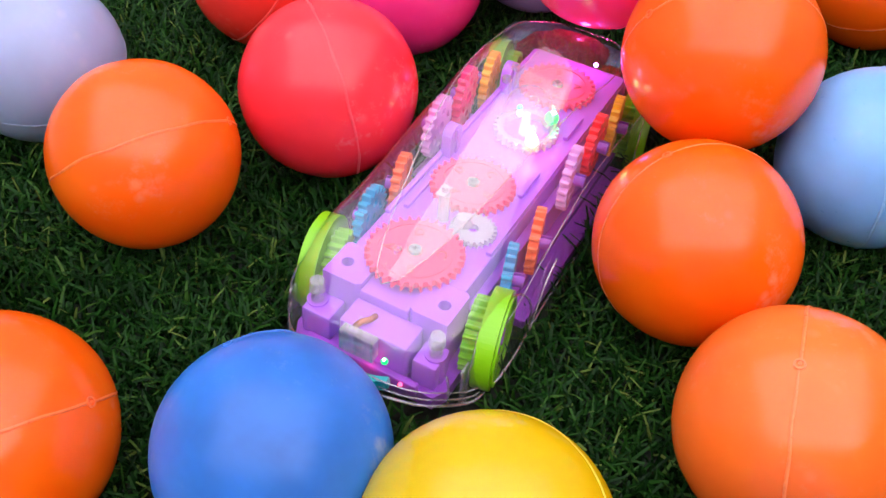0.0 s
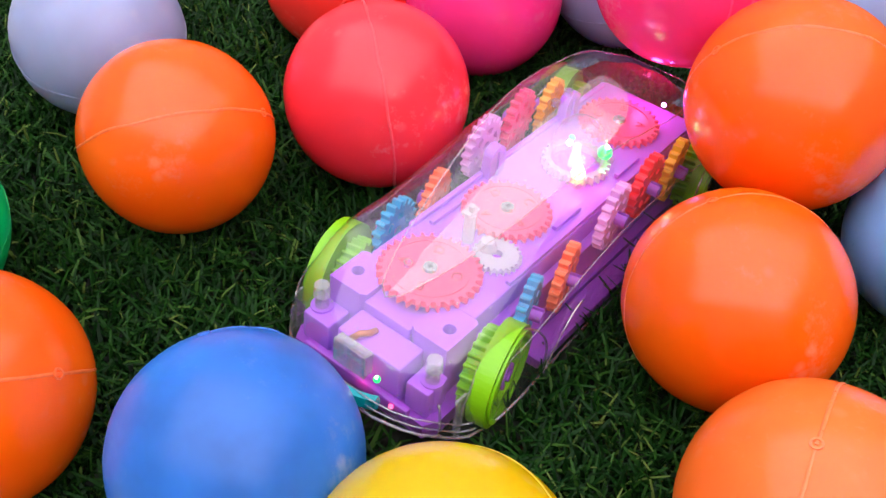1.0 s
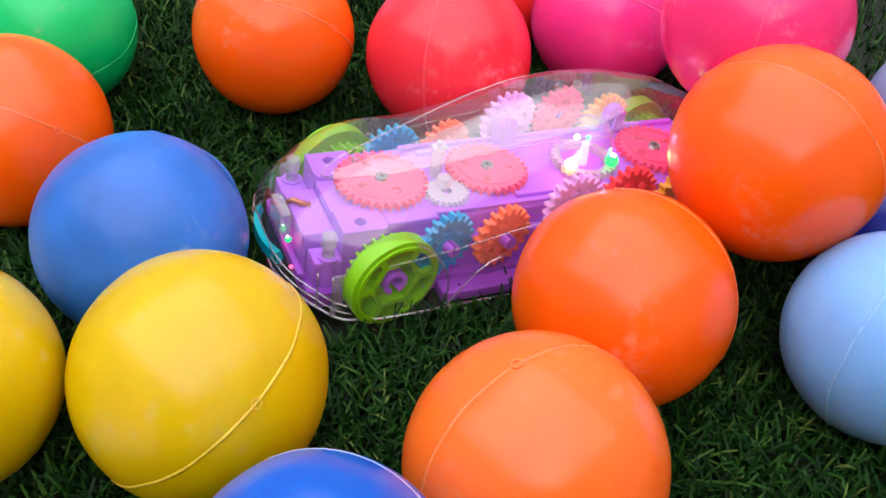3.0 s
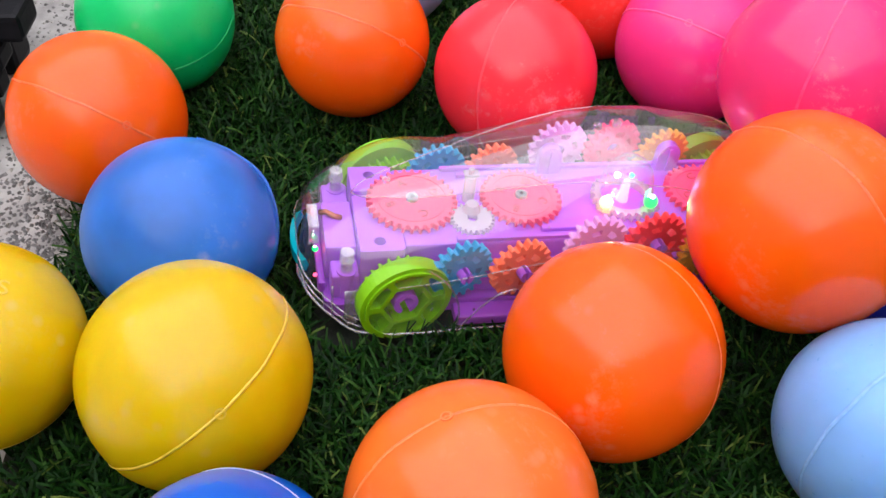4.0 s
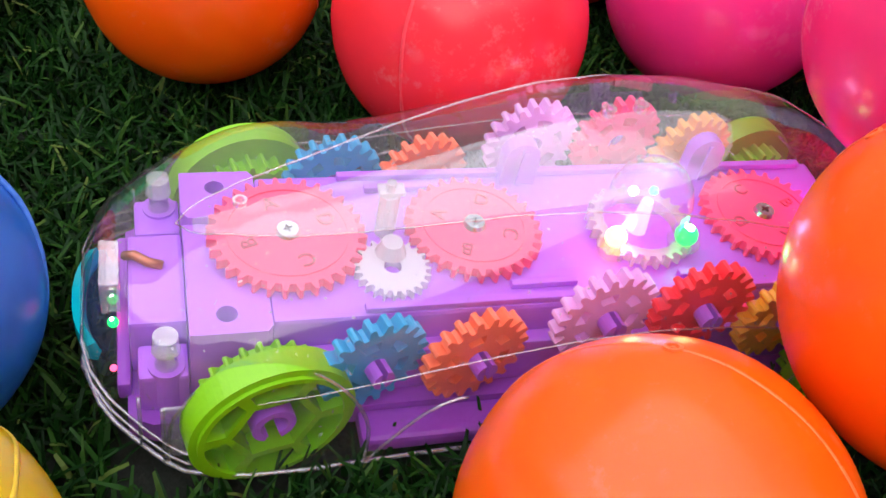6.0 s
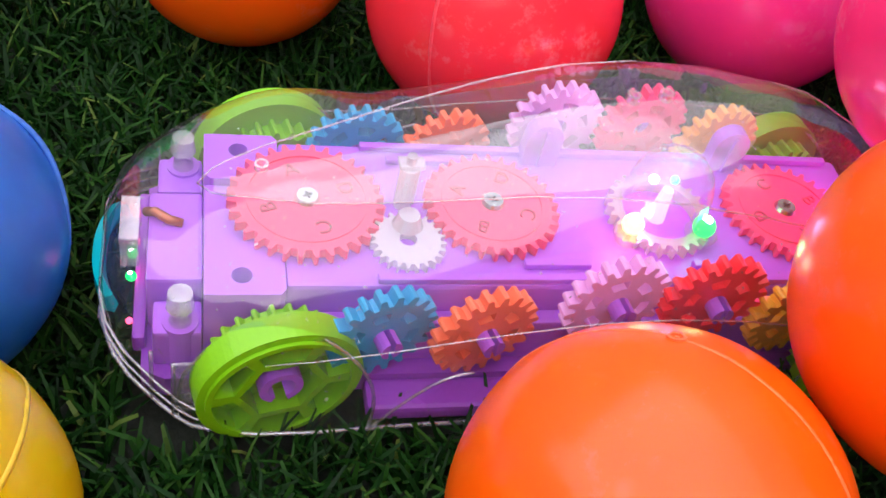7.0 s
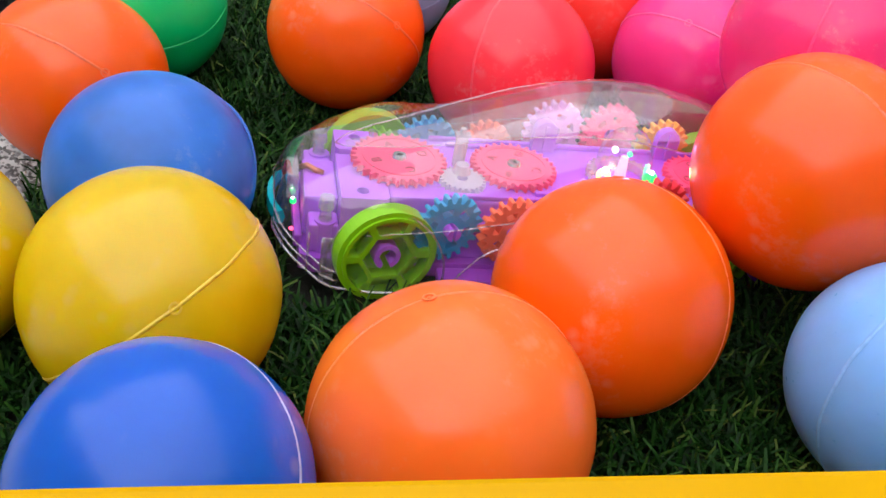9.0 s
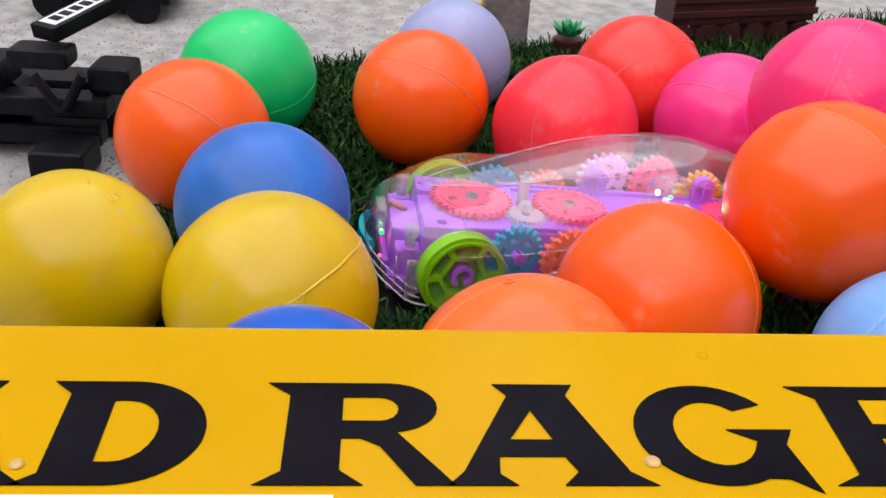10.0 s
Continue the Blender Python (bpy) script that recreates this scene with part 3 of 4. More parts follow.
bm = cyl(0.0022, 0.0320, 0.0440, 12, m=Matrix.Translation((0.0223, 0.0022, 0)))
box(0.0202, 0.0250, 0.0021, 0.0035, 0.0320, 0.0430, 0.0003, bm)
box(0.0196, 0.0256, 0.0010, 0.0046, 0.0440, 0.0452, 0.0003, bm)
cyl(0.0012, 0.0452, 0.0475, 10, m=Matrix.Translation((0.0223, 0.0022, 0)), bm=bm)
part("clear_post", bm, M_MILK, car, "clear plastic post")


def polar_plate(rows, filled, n, z0, z1):
    """A flat plate of rings and spokes: rows of radii by angle from the inside out, filled(row, step) says which cells are solid."""
    bm = bmesh.new()
    V = {}

    def vert(i, j, z):
        j %= n
        if (i, j, z) not in V:
            a = 2 * math.pi * j / n
            r = rows[i][j]
            V[i, j, z] = bm.verts.new((r * math.cos(a), r * math.sin(a), z))
        return V[i, j, z]

    def full(i, j):
        return 0 <= i < len(rows) - 1 and filled(i, j % n)

    for i in range(len(rows) - 1):
        for j in range(n):
            if not full(i, j):
                continue
            for z in (z0, z1):
                bm.faces.new((vert(i, j, z), vert(i + 1, j, z), vert(i + 1, j + 1, z), vert(i, j + 1, z)))
            for a, b, k in (((i, j), (i, j + 1), full(i - 1, j)), ((i + 1, j), (i + 1, j + 1), full(i + 1, j)), ((i, j), (i + 1, j), full(i, j - 1)), ((i, j + 1), (i + 1, j + 1), full(i, j + 1))):
                if not k:
                    bm.faces.new((vert(*a, z0), vert(*b, z0), vert(*b, z1), vert(*a, z1)))
    bmesh.ops.recalc_face_normals(bm, faces=bm.faces)
    return bm


def side_gear(u, s, z, mat, label):
    """An upright slotted gear with its split axle pin; s is -1 for the right flank and 1 for the left."""
    m = Matrix.Translation((u, s * 0.0290, z)) @ pose(0, 0, 0, 90 * (1 if s < 0 else -1), 0, random.uniform(0, 20))
    rim = [math.hypot(x, y) for x, y in tooth_outline(0.0104, 0.0129, 20)]
    rows = [[0.0026] * 120, [0.0056] * 120, [0.0082] * 120, rim]
    bm = polar_plate(rows, lambda i, j: i != 1 or (j % 20) < 9, 120, -0.0018, 0.0018)
    g = part("side_gear", bm, mat, car, label, m=m)
    bm = bmesh.new()
    for k in (-1, 1):
        pts = [(k * 0.0006, -0.0024), (k * 0.0006, 0.0024)] + [(k * 0.0026 * math.sin(a), 0.0026 * math.cos(a)) for a in np.linspace(0.25, math.pi - 0.25, 8)]
        lo = [bm.verts.new((x, y, 0.0)) for x, y in pts]
        hi = [bm.verts.new((x, y, 0.0058)) for x, y in pts]
        bm.faces.new(lo)
        bm.faces.new(hi)
        for i in range(len(pts)):
            j = (i + 1) % len(pts)
            bm.faces.new((lo[i], lo[j], hi[j], hi[i]))
    bmesh.ops.recalc_face_normals(bm, faces=bm.faces)
    part("axle_pin", bm, M_PURPLE, g, "split lilac axle pin")


for s in (-1, 1):
    side_gear(0.0148, s, 0.0249, M_GBLUE, "blue slotted gear")
    side_gear(0.0378, s, 0.0247, M_GORANGE, "coral orange slotted gear")
    side_gear(0.0655, s, 0.0355, M_GLILAC, "pale lilac slotted gear")
    side_gear(0.0890, s, 0.0360, M_GRED if s < 0 else M_GHOT, "red slotted gear" if s < 0 else "hot pink slotted gear")
    side_gear(0.1125, s, 0.0305, M_GYELLOW, "amber yellow slotted gear")


def car_wheel(u, s):
    m = Matrix.Translation((u, s * 0.0352, 0.0172)) @ pose(0, 0, 0, 90 * (1 if s < 0 else -1), 0, 12)
    bm = ring(circle(0.0180, 60), circle(0.0156, 60), -0.0034, 0.0030)
    ring(circle(0.0163, 60), circle(0.0150, 60), 0.0031, 0.0040, bm)
    w = part("wheel", bm, M_LIME, car, "lime green spoked wheel", m=m)
    bm = cyl(0.0157, -0.0034, -0.0024, 48)
    part("wheel_disc", bm, M_LIME, w)
    hexo = [0.0108 * math.cos(math.pi / 6) / math.cos((2 * math.pi * j / 120) % (math.pi / 3) - math.pi / 6) for j in range(120)]
    bm = polar_plate([[r - 0.0017 for r in hexo], hexo, [0.0156] * 120], lambda i, j: i == 0 or (j + 2) % 20 < 4, 120, -0.0022, 0.0032)
    part("spokes", bm, M_LIME, w)
    arc = [(0.0048 * math.cos(a), 0.0048 * math.sin(a)) for a in np.linspace(-1.2, 4.3, 20)]
    inn = [(0.0030 * math.cos(a), 0.0030 * math.sin(a)) for a in np.linspace(-1.2, 4.3, 20)]
    bm = bmesh.new()
    rws = [[bm.verts.new((x, y, z)) for x, y in pr] for pr, z in ((arc, 0.0030), (arc, -0.0022), (inn, -0.0022), (inn, 0.0030))]
    for i in range(19):
        for a in range(4):
            b = (a + 1) % 4
            bm.faces.new((rws[a][i], rws[b][i], rws[b][i + 1], rws[a][i + 1]))
    for i in (0, 19):
        bm.faces.new([rws[a][i] for a in range(4)])
    bmesh.ops.recalc_face_normals(bm, faces=bm.faces)
    part("axle_end", bm, M_PURPLE, w, "split lilac axle end")
    part("inner_gear", ring(tooth_outline(0.0118, 0.0138, 22), circle(0.004, 132), -0.0090, -0.0036), M_LIME, w, "lime green drive gear")


for s in (-1, 1):
    car_wheel(-0.0070, s)
    car_wheel(0.1340, s)

# front end: clear screw posts, lens, teal lamp strip
for s in (-1, 1):
    bm = cyl(0.0026, 0.0215, 0.0270, 14, 0.0018, m=Matrix.Translation((-0.0272, s * 0.0235, 0)))
    cyl(0.0030, 0.0270, 0.0312, 14, 0.0026, m=Matrix.Translation((-0.0272, s * 0.0235, 0)), bm=bm)
    part("screw_post", bm, M_CLEAR2, car, "clear plastic screw post")
    part("post_socket", ring(circle(0.0038, 24), circle(0.0024, 24), 0.0101, 0.0222), M_PURPLE, car, m=Matrix.Translation((-0.0272, s * 0.0235, 0)))
bm = bmesh.new()
for y0 in (-0.0062, 0.0, 0.0058):
    box(-0.0400, -0.0362, y0 - 0.0005, y0 + 0.0005, 0.0200, 0.0285, 0, bm)
box(-0.0402, -0.0390, -0.0067, 0.0063, 0.0196, 0.0290, 0, bm)
box(-0.0389, -0.0362, -0.0067, 0.0063, 0.0280, 0.0288, 0, bm)
part("lamp_lens", bm, M_CLEAR2, car, "clear ribbed lamp lens")
bm = bmesh.new()
rws = []
for v in np.linspace(-0.0140, 0.0140, 16):
    u = -0.0448 + 0.0034 * (abs(v) / 0.0140) ** 2.4
    rws.append([bm.verts.new((u + a, v, z)) for a, z in ((0.0, 0.0128), (-0.0018, 0.0136), (-0.0018, 0.0180), (0.0, 0.0190), (0.0010, 0.0160))])
for a, b in zip(rws, rws[1:]):
    for k in range(5):
        bm.faces.new((a[k], a[(k + 1) % 5], b[(k + 1) % 5], b[k]))
bm.faces.new(rws[0])
bm.faces.new(rws[-1])
bmesh.ops.recalc_face_normals(bm, faces=bm.faces)
part("front_grille", bm, M_TEAL, car, "teal plastic front grille")
part("motor_lead", tube([(-0.0350, 0.0035, 0.0268), (-0.0330, 0.002, 0.0285), (-0.0300, 0.0005, 0.0275), (-0.0270, 0.000, 0.0268)], 0.0011, 8), M_COPPER, car, "reddish copper lead", True)

for s in (-1, 1):
    lo, hi = sorted((s * 0.0338, s * 0.0346))
    part("arch_pane", box(-0.0285, -0.0238, lo, hi, 0.0042, 0.0215, 0.0003), M_CLEAR2, car, "clear plastic corner pane")

# lamp turret with its diodes
# the last three spheres are added for the white glare at diode centres
LED = [((0.0757, -0.0078, 0.0372), 0.0026, (1.0, 0.55, 0.12), 2.5, "warm white"), ((0.0940, -0.0082, 0.0372), 0.0028, (0.0, 1.0, 0.12), 0.8, "green"),
       ((0.0815, 0.0010, 0.0435), 0.0012, (1.0, 0.75, 1.0), 5, "pinkish white"), ((-0.0378, -0.0100, 0.0205), 0.0012, (0.0, 1.0, 0.12), 0.8, "green"),
       ((0.0895, 0.0045, 0.0400), 0.0011, (0.02, 1.0, 0.3), 0.9, "green"), ((-0.0382, -0.0165, 0.0130), 0.0008, (1.0, 0.08, 0.2), 1.2, "red"),
       ((0.0757, -0.0082, 0.0396), 0.0011, (1.0, 0.95, 0.8), 8, "white"), ((0.0940, -0.0086, 0.0397), 0.0010, (0.7, 1.0, 0.85), 6, "white"), ((-0.0380, -0.0100, 0.0215), 0.0005, (0.7, 1.0, 0.85), 5, "white")]
for at, r, color, power, words in LED:
    bm = bmesh.new()
    bmesh.ops.create_uvsphere(bm, u_segments=16, v_segments=10, radius=r)
    part("diode", bm, glowing("diode_" + words.replace(" ", "_"), color, power), car, words + " glowing diode", True, Matrix.Translation(at))
# cups added under the two turret diodes to catch their glow
for u, v in ((0.0757, -0.0078), (0.0940, -0.0082)):
    bm = cyl(0.0030, 0.0319, 0.0350, 20, 0.0042, m=Matrix.Translation((u, v, 0)))
    part("added_glow_cup", bm, M_DOME, car, "clear cup added to catch a diode's glow")
# a glowing core is added for the pinkish bloom inside the lit dome
bm = cyl(0.0024, 0.0319, 0.0415, 16, 0.0014, m=Matrix.Translation((0.0855, -0.0005, 0)))
part("dome_glow_core", bm, glowing("dome_bloom", (1.0, 0.62, 0.95), 0.35), car, "glowing core added for the pinkish bloom in the dome")
bm = bmesh.new()
prof = [(0.0108, 0.0345), (0.0106, 0.040), (0.0100, 0.0445), (0.0086, 0.0485), (0.0060, 0.0515), (0.0030, 0.0530)]
rws = [[bm.verts.new((r * math.cos(2 * math.pi * i / 32), r * math.sin(2 * math.pi * i / 32), z)) for i in range(32)] for r, z in prof]
for a, b in zip(rws, rws[1:]):
    for i in range(32):
        bm.faces.new((a[i], a[(i + 1) % 32], b[(i + 1) % 32], b[i]))
bm.faces.new(rws[-1])
part("lamp_dome", bm, M_DOME, car, "clear faceted lamp dome", False, Matrix.Translation((0.0855, -0.0010, 0)))
part("crown_gear", ring(tooth_outline(0.0118, 0.0134, 26), circle(0.0095, 156), 0.0320, 0.0352), clear_plastic("pale_pink_clear_gear", (0.98, 0.8, 0.9), 0.1, 0.4, 0.1), car, "pale pink crown gear", m=Matrix.Translation((0.0855, -0.0010, 0)))
for u, v in ((0.0690, 0.0035), (0.0765, 0.0035)):
    p = shell_top(u, v)
    part("roof_boss", ring(circle(0.0017, 20), circle(0.0009, 20), -0.0012, 0.0006), M_EDGE, car, m=Matrix.Translation(p))
p = shell_top(-0.0105, 0.0025)
part("roof_boss", ring(circle(0.0016, 20), circle(0.0010, 20), -0.0010, 0.0005), M_EDGE, car, m=Matrix.Translation(p))

for name, at, color, power in (("turret_lamp", (0.0860, 0.0005, 0.0500), (1.0, 0.42, 0.95), 0.0022), ("nose_lamp", (-0.0385, -0.004, 0.0150), (1.0, 0.12, 0.25), 0.0004), ("green_lamp", (0.0950, -0.0095, 0.0402), (0.0, 1.0, 0.3), 0.0016),
                               ("warm_lamp", (0.0750, -0.0095, 0.0400), (1.0, 0.6, 0.25), 0.0016), ("rear_lamp", (0.138, 0.0, 0.0420), (1.0, 0.08, 0.4), 0.005)):
    lamp = new(name, bpy.data.lights.new(name, "POINT"))
    lamp.data.energy, lamp.data.color, lamp.data.shadow_soft_size = power, color, 0.003
    lamp.matrix_world = CAR @ Matrix.Translation(at)
bm = bmesh.new()
bmesh.ops.create_uvsphere(bm, u_segments=12, v_segments=8, radius=0.0010)
part("diode", bm, glowing("diode_rear", (0.35, 0.15, 1.0), 14), car, "violet glowing diode", True, Matrix.Translation((0.1395, -0.0085, 0.0375)))

# ---- yellow toy with a lettered flat top, standing in front of the heap ----
RIGHT = Vector((0.4439, 0.8961, 0.0)).normalized()
BACK = Vector((-RIGHT.y, RIGHT.x, 0.0))
TOPZ = 0.120
panel = new("lettered_toy")
pm = Matrix((RIGHT, BACK, Vector((0, 0, 1)))).transposed().to_4x4()
pm.translation = Vector((0.1854, 0.0818, TOPZ))
panel.matrix_world = pm
tagged(panel, "glossy yellow box-shaped toy with black capitals on its flat top", "toy")
part("top_board", box(-0.180, 0.085, -0.100, 0, -0.006, 0.0, 0.0012), M_YPANEL, panel, "glossy yellow plastic top")
for y0, y1 in ((-0.0055, -0.002), (-0.099, -0.0955)):
    part("side_wall", box(-0.177, 0.082, y0, y1, -TOPZ - 0.002, -0.0061, 0.0006), M_YPANEL, panel)
for x0, x1 in ((-0.177, -0.1735), (0.0785, 0.082)):
    part("end_wall", box(x0, x1, -0.0954, -0.0056, -TOPZ - 0.002, -0.0061, 0.0006), M_YPANEL, panel)


def bow(cx, cy, rx, ry, a0, a1, n=14):
    return [(cx + rx * math.cos(radians(a)), cy + ry * math.sin(radians(a))) for a in np.linspace(a0, a1, n)]


# wedge-serif capitals drawn in a unit square: the outline, then its counter
CAPITALS = {
    "R": ([(0, 1), (0.52, 1)] + bow(0.66, 0.745, 0.27, 0.255, 88, -80) + [(0.93, 0.12), (1, 0), (0.80, 0), (0.62, 0.36), (0.52, 0.43), (0.42, 0.43), (0.42, 0.13), (0.54, 0), (0, 0), (0.13, 0.12), (0.13, 0.87)],
          [(0.42, 0.85)] + bow(0.62, 0.725, 0.10, 0.125, 90, -90, 9) + [(0.42, 0.60)]),
    "D": ([(0, 1), (0.45, 1)] + bow(0.5, 0.5, 0.5, 0.5, 88, -88, 22) + [(0.45, 0), (0, 0), (0.13, 0.10), (0.13, 0.87)], [(0.41, 0.80)] + bow(0.50, 0.5, 0.22, 0.30, 90, -90, 13) + [(0.41, 0.20)]),
    "A": ([(0.27, 1), (0.70, 1), (0.65, 0.88), (0.88, 0.12), (1, 0), (0.55, 0), (0.63, 0.12), (0.58, 0.26), (0.26, 0.26), (0.25, 0.10), (0.33, 0), (0, 0), (0.08, 0.12), (0.34, 0.88)], [(0.32, 0.42), (0.54, 0.42), (0.45, 0.72)]),
    "G": (bow(0.48, 0.5, 0.48, 0.5, 36, 300, 26) + [(0.84, 0.06), (1.0, -0.07), (0.92, 0.38), (1.0, 0.53), (0.58, 0.53), (0.75, 0.42)] + bow(0.5, 0.5, 0.25, 0.32, -36, -315, 20), []),
    "E": ([(0, 1), (1, 1), (1, 0.74), (0.90, 0.86), (0.47, 0.86), (0.47, 0.59), (0.75, 0.59), (0.80, 0.68), (0.80, 0.36), (0.75, 0.45), (0.47, 0.45), (0.47, 0.14), (0.90, 0.14), (1, 0.30), (1, 0), (0, 0), (0.18, 0.10), (0.18, 0.87)], []),
    "O": (bow(0.5, 0.5, 0.5, 0.52, 0, 350, 30), bow(0.5, 0.5, 0.25, 0.34, 0, 345, 24)),
}
CAPH, CAPTOP = 0.0233, -0.0164


def capital(ch, x0, width):
    bm = bmesh.new()
    es = []
    for loop in CAPITALS[ch]:
        vs = [bm.verts.new((x * width, (y - 1) * CAPH, 0)) for x, y in loop]
        es += [bm.edges.new((a, b)) for a, b in zip(vs, vs[1:] + vs[:1])] if vs else []
    bmesh.ops.triangle_fill(bm, edges=es, use_beauty=True, use_dissolve=False)
    got = bmesh.ops.extrude_face_region(bm, geom=bm.faces[:])
    bmesh.ops.translate(bm, verts=[v for v in got["geom"] if isinstance(v, bmesh.types.BMVert)], vec=(0, 0, 0.0002))
    bmesh.ops.recalc_face_normals(bm, faces=bm.faces)
    part("capital_letter", bm, M_BLACKINK, panel, m=Matrix.Translation((x0, CAPTOP, 0.0001)))


for ch, x0, w in (("R", -0.1650, 0.0290), ("O", -0.1350, 0.0290), ("A", -0.1042, 0.0301), ("D", -0.0760, 0.0250), ("R", -0.0430, 0.0285), ("A", -0.0156, 0.0301), ("G", 0.0134, 0.0246), ("E", 0.0405, 0.0235)):
    capital(ch, x0, w)
part("white_stripe", box(-0.165, -0.0316, -0.054, -0.0418, 0.0001, 0.0004), M_WHITEINK, panel, "white printed stripe")
part("blemish", cyl(0.0012, 0, 0.0003, 16, 0.0007), M_YPANEL, panel, m=Matrix.Translation((0.0295, -0.0077, 0)))
part("worn_patch", cyl(0.0013, 0.0002, 0.0005, 9, 0.001), M_WORN, panel, m=Matrix.Translation((0.0146, -0.0346, 0)))
part("worn_patch", cyl(0.0011, 0.0002, 0.0005, 9, 0.0008), M_WORN, panel, m=Matrix.Translation((-0.0760, -0.0355, 0)))

# ---- things beyond the turf's edge ----
def frame_at(x, y, yaw, z=GZ):
    return Matrix.Translation((x, y, z)) @ pose(0, 0, 0, 0, 0, yaw)


# black toy vehicle chassis
ch = new("toy_chassis")
ch.matrix_world = frame_at(-0.2203, 0.0808, 59)
tagged(ch, "black glossy plastic chassis of a toy truck on concrete", "toy truck")
part("bracket_block", box(-0.0389, -0.0077, -0.0060, 0.0140, 0.0526, 0.0630, 0.0030), M_BLACK, ch)
part("rear_hull", box(-0.0856, 0.0002, 0.0305, 0.0560, 0.0, 0.0346, 0.004), M_BLACK, ch)
part("cross_beam", box(-0.0641, 0.0096, -0.0040, 0.0140, 0.0259, 0.0363, 0.0020), M_BLACK, ch)
part("side_block", box(-0.0020, 0.0204, 0.0040, 0.0300, 0.0369, 0.0514, 0.0030), M_BLACK, ch)
part("axle_block", box(-0.0228, 0.0056, -0.0360, -0.0060, 0.0023, 0.0190, 0.0030), M_BLACK, ch)
part("main_rail", box(-0.0728, -0.0477, 0.0020, 0.0320, 0.0344, 0.0518, 0.0030), M_BLACK, ch)
part("under_frame", box(-0.0752, 0.0030, 0.0000, 0.0140, 0.0081, 0.0194, 0.0020), M_BLACK, ch)
part("brace", tube([(-0.0252, -0.007, 0.0508), (-0.0133, -0.007, 0.0315)], 0.0028, 8), M_BLACK, ch)
part("brace", tube([(0.0008, -0.007, 0.0522), (-0.0109, -0.007, 0.0317)], 0.0028, 8), M_BLACK, ch)
for x in (-0.058,):
    bm = ring(circle(0.020, 28), circle(0.010, 28), -0.008, 0.008)
    w = part("wheel", bm, M_BLACK, ch, "black toy tyre", m=Matrix.Translation((x, 0.024, 0.020)) @ pose(0, 0, 0, 90, 0, 0))
arm = part("boom", box(-0.0085, 0.0085, 0.0, 0.14, 0.0, 0.008, 0.001), M_BLACK, ch, "black boom with a printed strip", m=Matrix.Translation((-0.0208, 0.004, 0.0656)) @ pose(0, 0, 0, 8, 0, -26))
part("printed_strip", box(-0.006, 0.006, 0.004, 0.125, 0.0081, 0.0084), M_WHITEINK, arm, "white strip with unreadable dark print")
for i in range(14):
    part("print_bar", box(-0.0035, 0.0035, 0.008 + 0.0072 * i, 0.0128 + 0.0072 * i, 0.0085, 0.0087), M_BLACK, arm)

# second dark toy further back on the concrete
t2 = new("toy_vehicle")
t2.matrix_world = frame_at(-0.5098, 0.1556, 60)
tagged(t2, "dark toy vehicle with wheels standing on concrete", "toy vehicle")
part("hull", box(-0.055, 0.055, -0.03, 0.03, 0.012, 0.045, 0.004), M_BLACK, t2)
for x in (-0.035, 0.035):
    for y in (-0.031, 0.031):
        part("wheel", cyl(0.014, -0.006, 0.006, 20, bevel=0.001), M_BLACK, t2, m=Matrix.Translation((x, y, 0.014)) @ pose(0, 0, 0, 90, 0, 0))

# small succulent in a pot
pl = new("potted_plant")
pl.matrix_world = frame_at(-0.2376, 0.4050, 0, -0.004)
tagged(pl, "small plastic succulent in a dark red pot", "plant")
part("pot", cyl(0.0085, 0, 0.016, 20, 0.011, bevel=0.0008), M_MAROON, pl, "dark red plastic pot")
for k in range(3):
    for i in range(7 - k):
        a = 360 / (7 - k) * i + 25 * k
        bm = bmesh.new()
        L, w = 0.016 - 0.003 * k, 0.0032
        c = [bm.verts.new(p) for p in ((0, 0, 0), (L * 0.35, w, 0.001), (L * 0.8, w * 0.7, 0.002), (L, 0, 0.003), (L * 0.8, -w * 0.7, 0.002), (L * 0.35, -w, 0.001), (L * 0.5, 0, -0.0015), (L * 0.5, 0, 0.0018))]
        for i2 in range(6):
            bm.faces.new((c[i2], c[(i2 + 1) % 6], c[7]))
            bm.faces.new((c[(i2 + 1) % 6], c[i2], c[6]))
        part("leaf", bm, M_LEAF, pl, m=Matrix.Translation((0, 0, 0.0165)) @ pose(0, 0, 0, 0, 0, a) @ pose(0, 0, 0, 0, -28 - 22 * k, 0))

# stone post and dark scalloped edging
st = part("stone_post", box(-0.016, 0.016, -0.012, 0.012, 0, 0.075, 0.003), M_STONE)
st.matrix_world = frame_at(-0.2861, 0.3838, 62)
tagged(st, "grey brown rough stone post at the mat's edge", "post")
ed = new("scalloped_edging")
ed.matrix_world = frame_at(-0.2131, 0.5468, 77, -0.004)
tagged(ed, "dark maroon toy edging with a scalloped foot on turf", "edging")
part("board", box(-0.06, 0.058, 0.0, 0.03, 0.018, 0.060, 0.002), M_MAROON, ed)
for i in range(3):
    part("moulding", box(-0.061, 0.059, -0.002, 0.0, 0.024 + 0.011 * i, 0.029 + 0.011 * i, 0.0006), M_MAROON, ed)
for i in range(6):
    part("scallop", cyl(0.0092, -0.008, 0.006, 20, bevel=0.001), M_MAROON, ed, m=Matrix.Translation((-0.050 + 0.0198 * i, 0.006, 0.0095)) @ pose(0, 0, 0, 90, 0, 0))
hk = part("toy_hook", tube([(0, 0, 0.002), (0, 0, 0.03), (0.004, 0, 0.036), (0.009, 0, 0.034), (0.010, 0, 0.026)], 0.0022, 8), M_YPANEL, smooth=True)
hk.matrix_world = frame_at(-0.3182, 0.3818, 60)
tagged(hk, "small yellow plastic hook on the concrete", "toy hook")

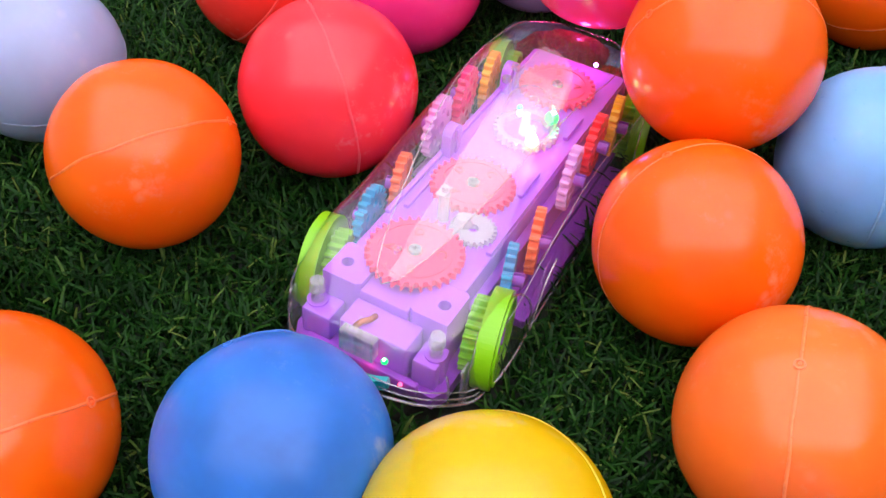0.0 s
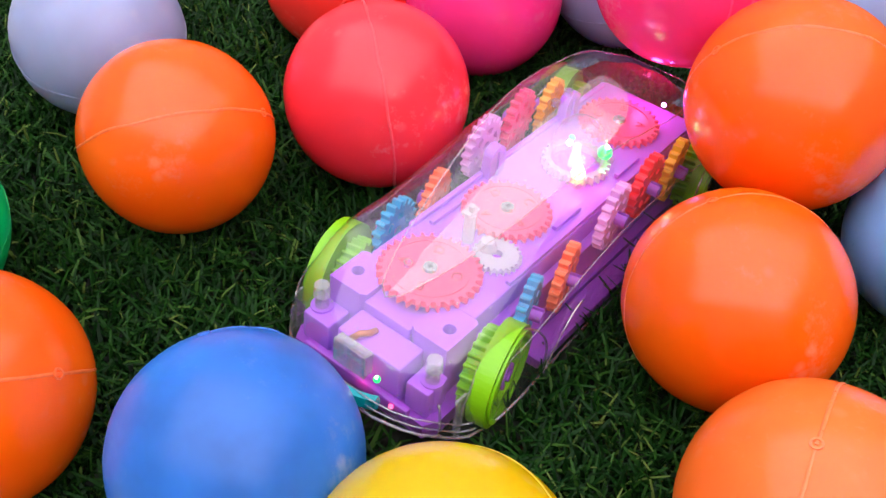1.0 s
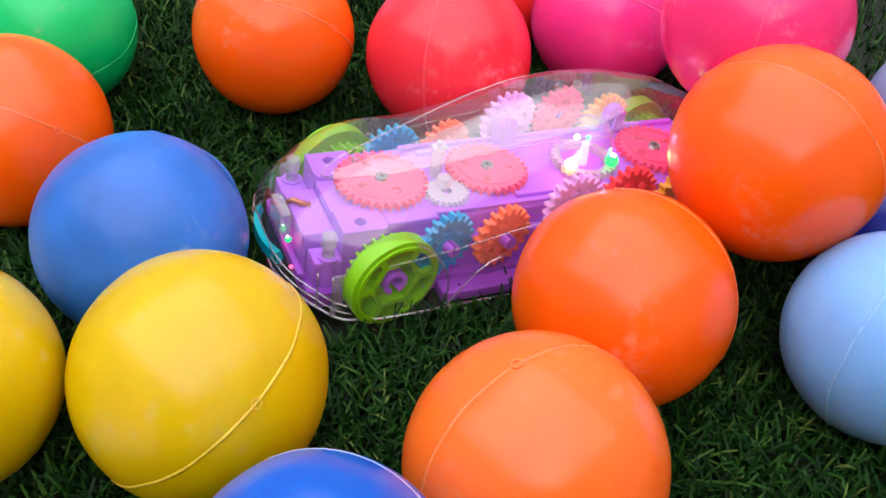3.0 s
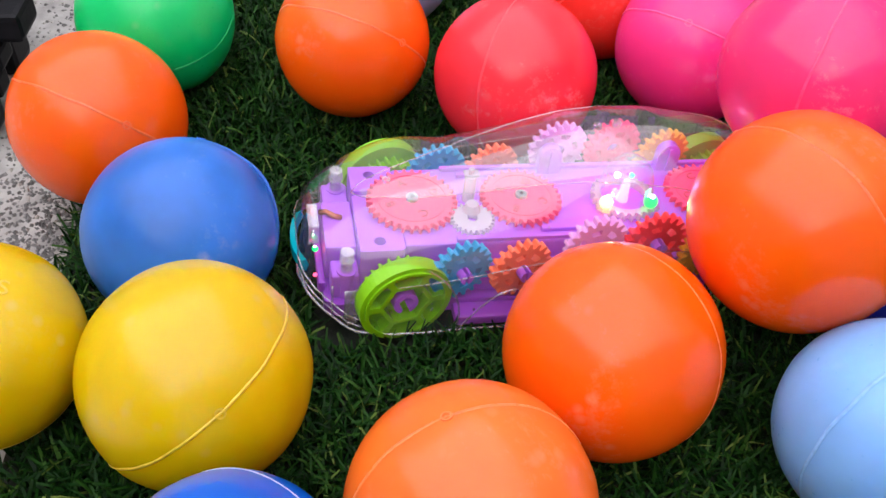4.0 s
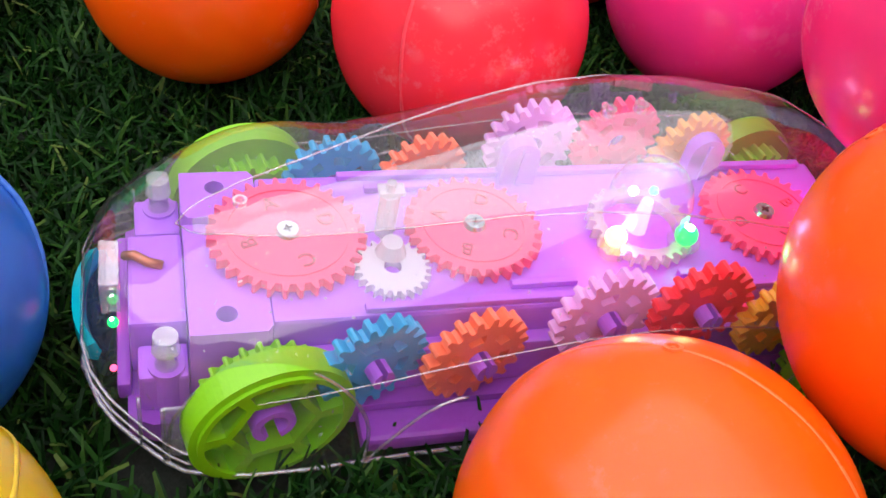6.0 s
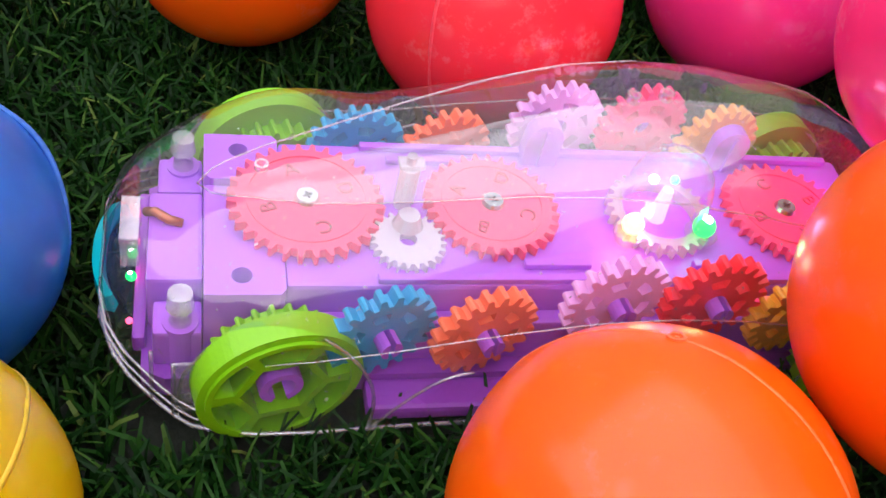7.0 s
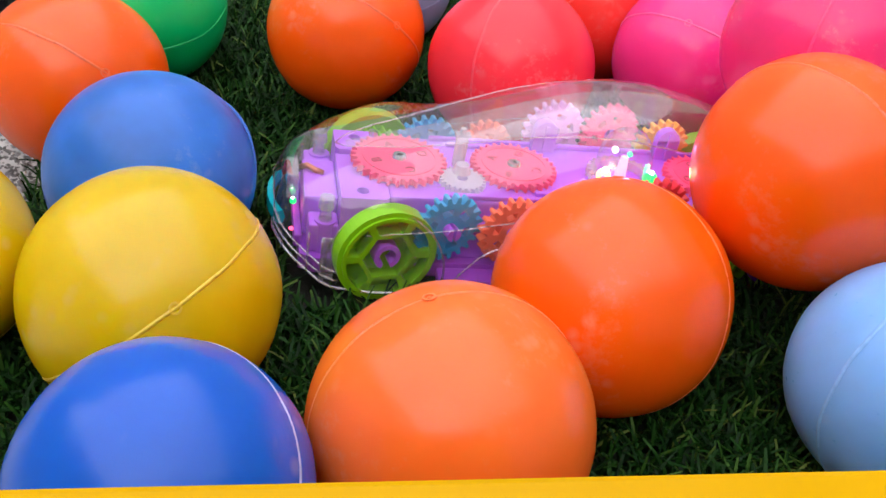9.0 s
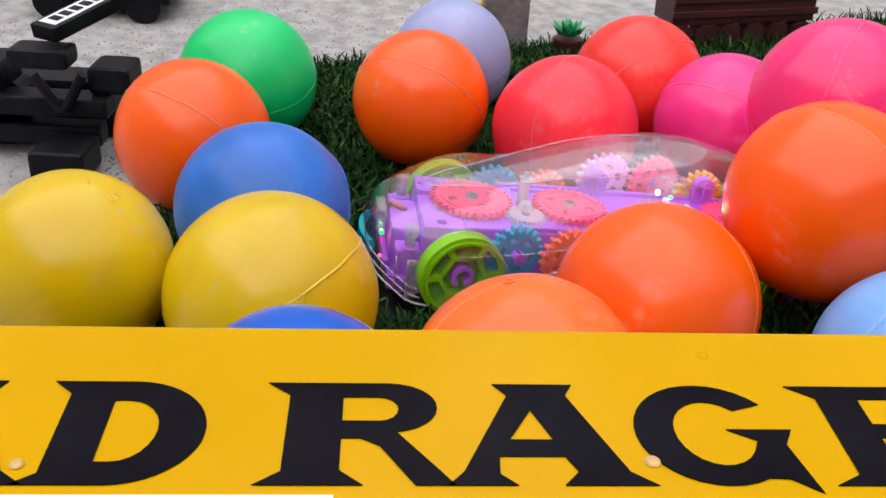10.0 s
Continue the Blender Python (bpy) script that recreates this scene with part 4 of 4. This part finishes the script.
# ---- grit on the concrete ----
rng = np.random.default_rng(7)
bm = bmesh.new()
for i in range(9000):
    x, y = rng.uniform(-0.5, -0.02) , rng.uniform(-0.05, 0.5)
    if on_mat(x, y, -0.004):
        continue
    r = rng.uniform(0.0004, 0.0016)
    c = [bm.verts.new((x + r * a, y + r * b, GZ + r * h)) for a, b, h in ((1, 0, 0), (-0.5, 0.9, 0), (-0.5, -0.9, 0), (rng.uniform(-0.3, 0.3), 0.1, 0.9))]
    for f in ((0, 1, 3), (1, 2, 3), (2, 0, 3)):
        bm.faces.new([c[k] for k in f])
tagged(part("grit", bm, M_GRIT), "loose grey grit scattered over concrete", "grit", kind="stuff")

bm = bmesh.new()
for i in range(5200):
    k, away = rng.uniform(0.0, 0.30), abs(rng.normal(0.0, 0.022)) + 0.002
    x, y = EDGE_B.x + DIR_B.x * k, EDGE_B.y + DIR_B.y * k
    x, y = x + DIR_B.y * away, y - DIR_B.x * away
    if on_mat(x, y, -0.002):
        continue
    r, a = rng.uniform(0.0005, 0.0018), rng.uniform(0, 6.28)
    c = [bm.verts.new((x + r * math.cos(a + 1.571 * n), y + r * rng.uniform(0.6, 1.0) * math.sin(a + 1.571 * n), GZ)) for n in range(4)]
    top = bm.verts.new((x + 0.2 * r, y, GZ + r * rng.uniform(0.5, 0.9)))
    for n in range(4):
        bm.faces.new((c[n], c[(n + 1) % 4], top))
tagged(part("gravel", bm, M_GRAVEL), "fine grey gravel gathered along the turf's edge", "gravel", kind="stuff")

# ---- turf blades ----
def turf():
    car_inv = CAR.inverted()
    zones = [(-0.30, 0.30, -0.04, 0.45, 110000), (-0.30, 0.45, 0.45, 1.0, 30000)]
    P = []
    for x0, x1, y0, y1, n in zones:
        P.append(np.stack([rng.uniform(x0, x1, n), rng.uniform(y0, y1, n)], 1))
    P = np.concatenate(P)
    a = (P[:, 0] - EDGE_A.x) * DIR_A.y - (P[:, 1] - EDGE_A.y) * DIR_A.x
    b = -(P[:, 0] - EDGE_B.x) * DIR_B.y + (P[:, 1] - EDGE_B.y) * DIR_B.x
    keep = (a > 0.001) & (b > 0.001)
    for c, r in BALLS:
        if c.z < 0.045:
            keep &= (P[:, 0] - c.x) ** 2 + (P[:, 1] - c.y) ** 2 > (0.35 * r) ** 2
    R3 = np.array(car_inv.to_3x3())[:2, :2]
    L = P @ R3.T + np.array(car_inv.translation)[:2]
    inside = (L[:, 0] > -0.040) & (L[:, 0] < 0.158) & (np.abs(L[:, 1]) < 0.041)
    P = P[keep & ~inside]
    n = len(P)
    # blades grow in tufts: pull neighbours together
    cell = 0.006
    centre = (np.floor(P / cell) + 0.5) * cell
    P = P + (centre - P) * rng.uniform(0.1, 0.65, (n, 1))
    ang = rng.uniform(0, 2 * np.pi, n)
    h = rng.uniform(0.006, 0.0150, n)
    wd = rng.uniform(0.00032, 0.00075, n)
    lean = rng.uniform(0.15, 1.1, n)
    d = np.stack([np.cos(ang), np.sin(ang)], 1)
    tw = ang + np.pi / 2 + rng.uniform(-0.6, 0.6, n)
    s = np.stack([np.cos(tw), np.sin(tw)], 1)
    V = np.zeros((n, 8, 3))
    for k, (f, wf) in enumerate(((0.0, 1.0), (0.4, 1.1), (0.75, 0.8))):
        off = d * (lean * h * f ** 1.8)[:, None]
        z = -0.0025 + h * (f - 0.28 * lean * f ** 2)
        V[:, 2 * k, :2] = P + off - s * (wd * wf)[:, None]
        V[:, 2 * k + 1, :2] = P + off + s * (wd * wf)[:, None]
        V[:, 2 * k, 2] = V[:, 2 * k + 1, 2] = z
    # the tips are cut off blunt and a little askew
    tip = P + d * (lean * h)[:, None]
    V[:, 6, :2] = tip - s * (wd * 0.55)[:, None]
    V[:, 7, :2] = tip + s * (wd * 0.55)[:, None]
    V[:, 6, 2] = -0.0025 + h * (1 - 0.30 * lean)
    V[:, 7, 2] = V[:, 6, 2] - wd * rng.uniform(-0.6, 0.6, n)
    idx = (np.arange(n) * 8)[:, None]
    quads = np.concatenate([idx + np.array([[k, k + 1, k + 3, k + 2]]) for k in (0, 2, 4)])
    me = bpy.data.meshes.new("turf_blades")
    me.from_pydata(V.reshape(-1, 3).tolist(), [], quads.tolist())
    me.materials.append(M_BLADE)
    tagged(new("turf_blades", me), "dark green artificial grass blades", "turf", kind="stuff")


turf()
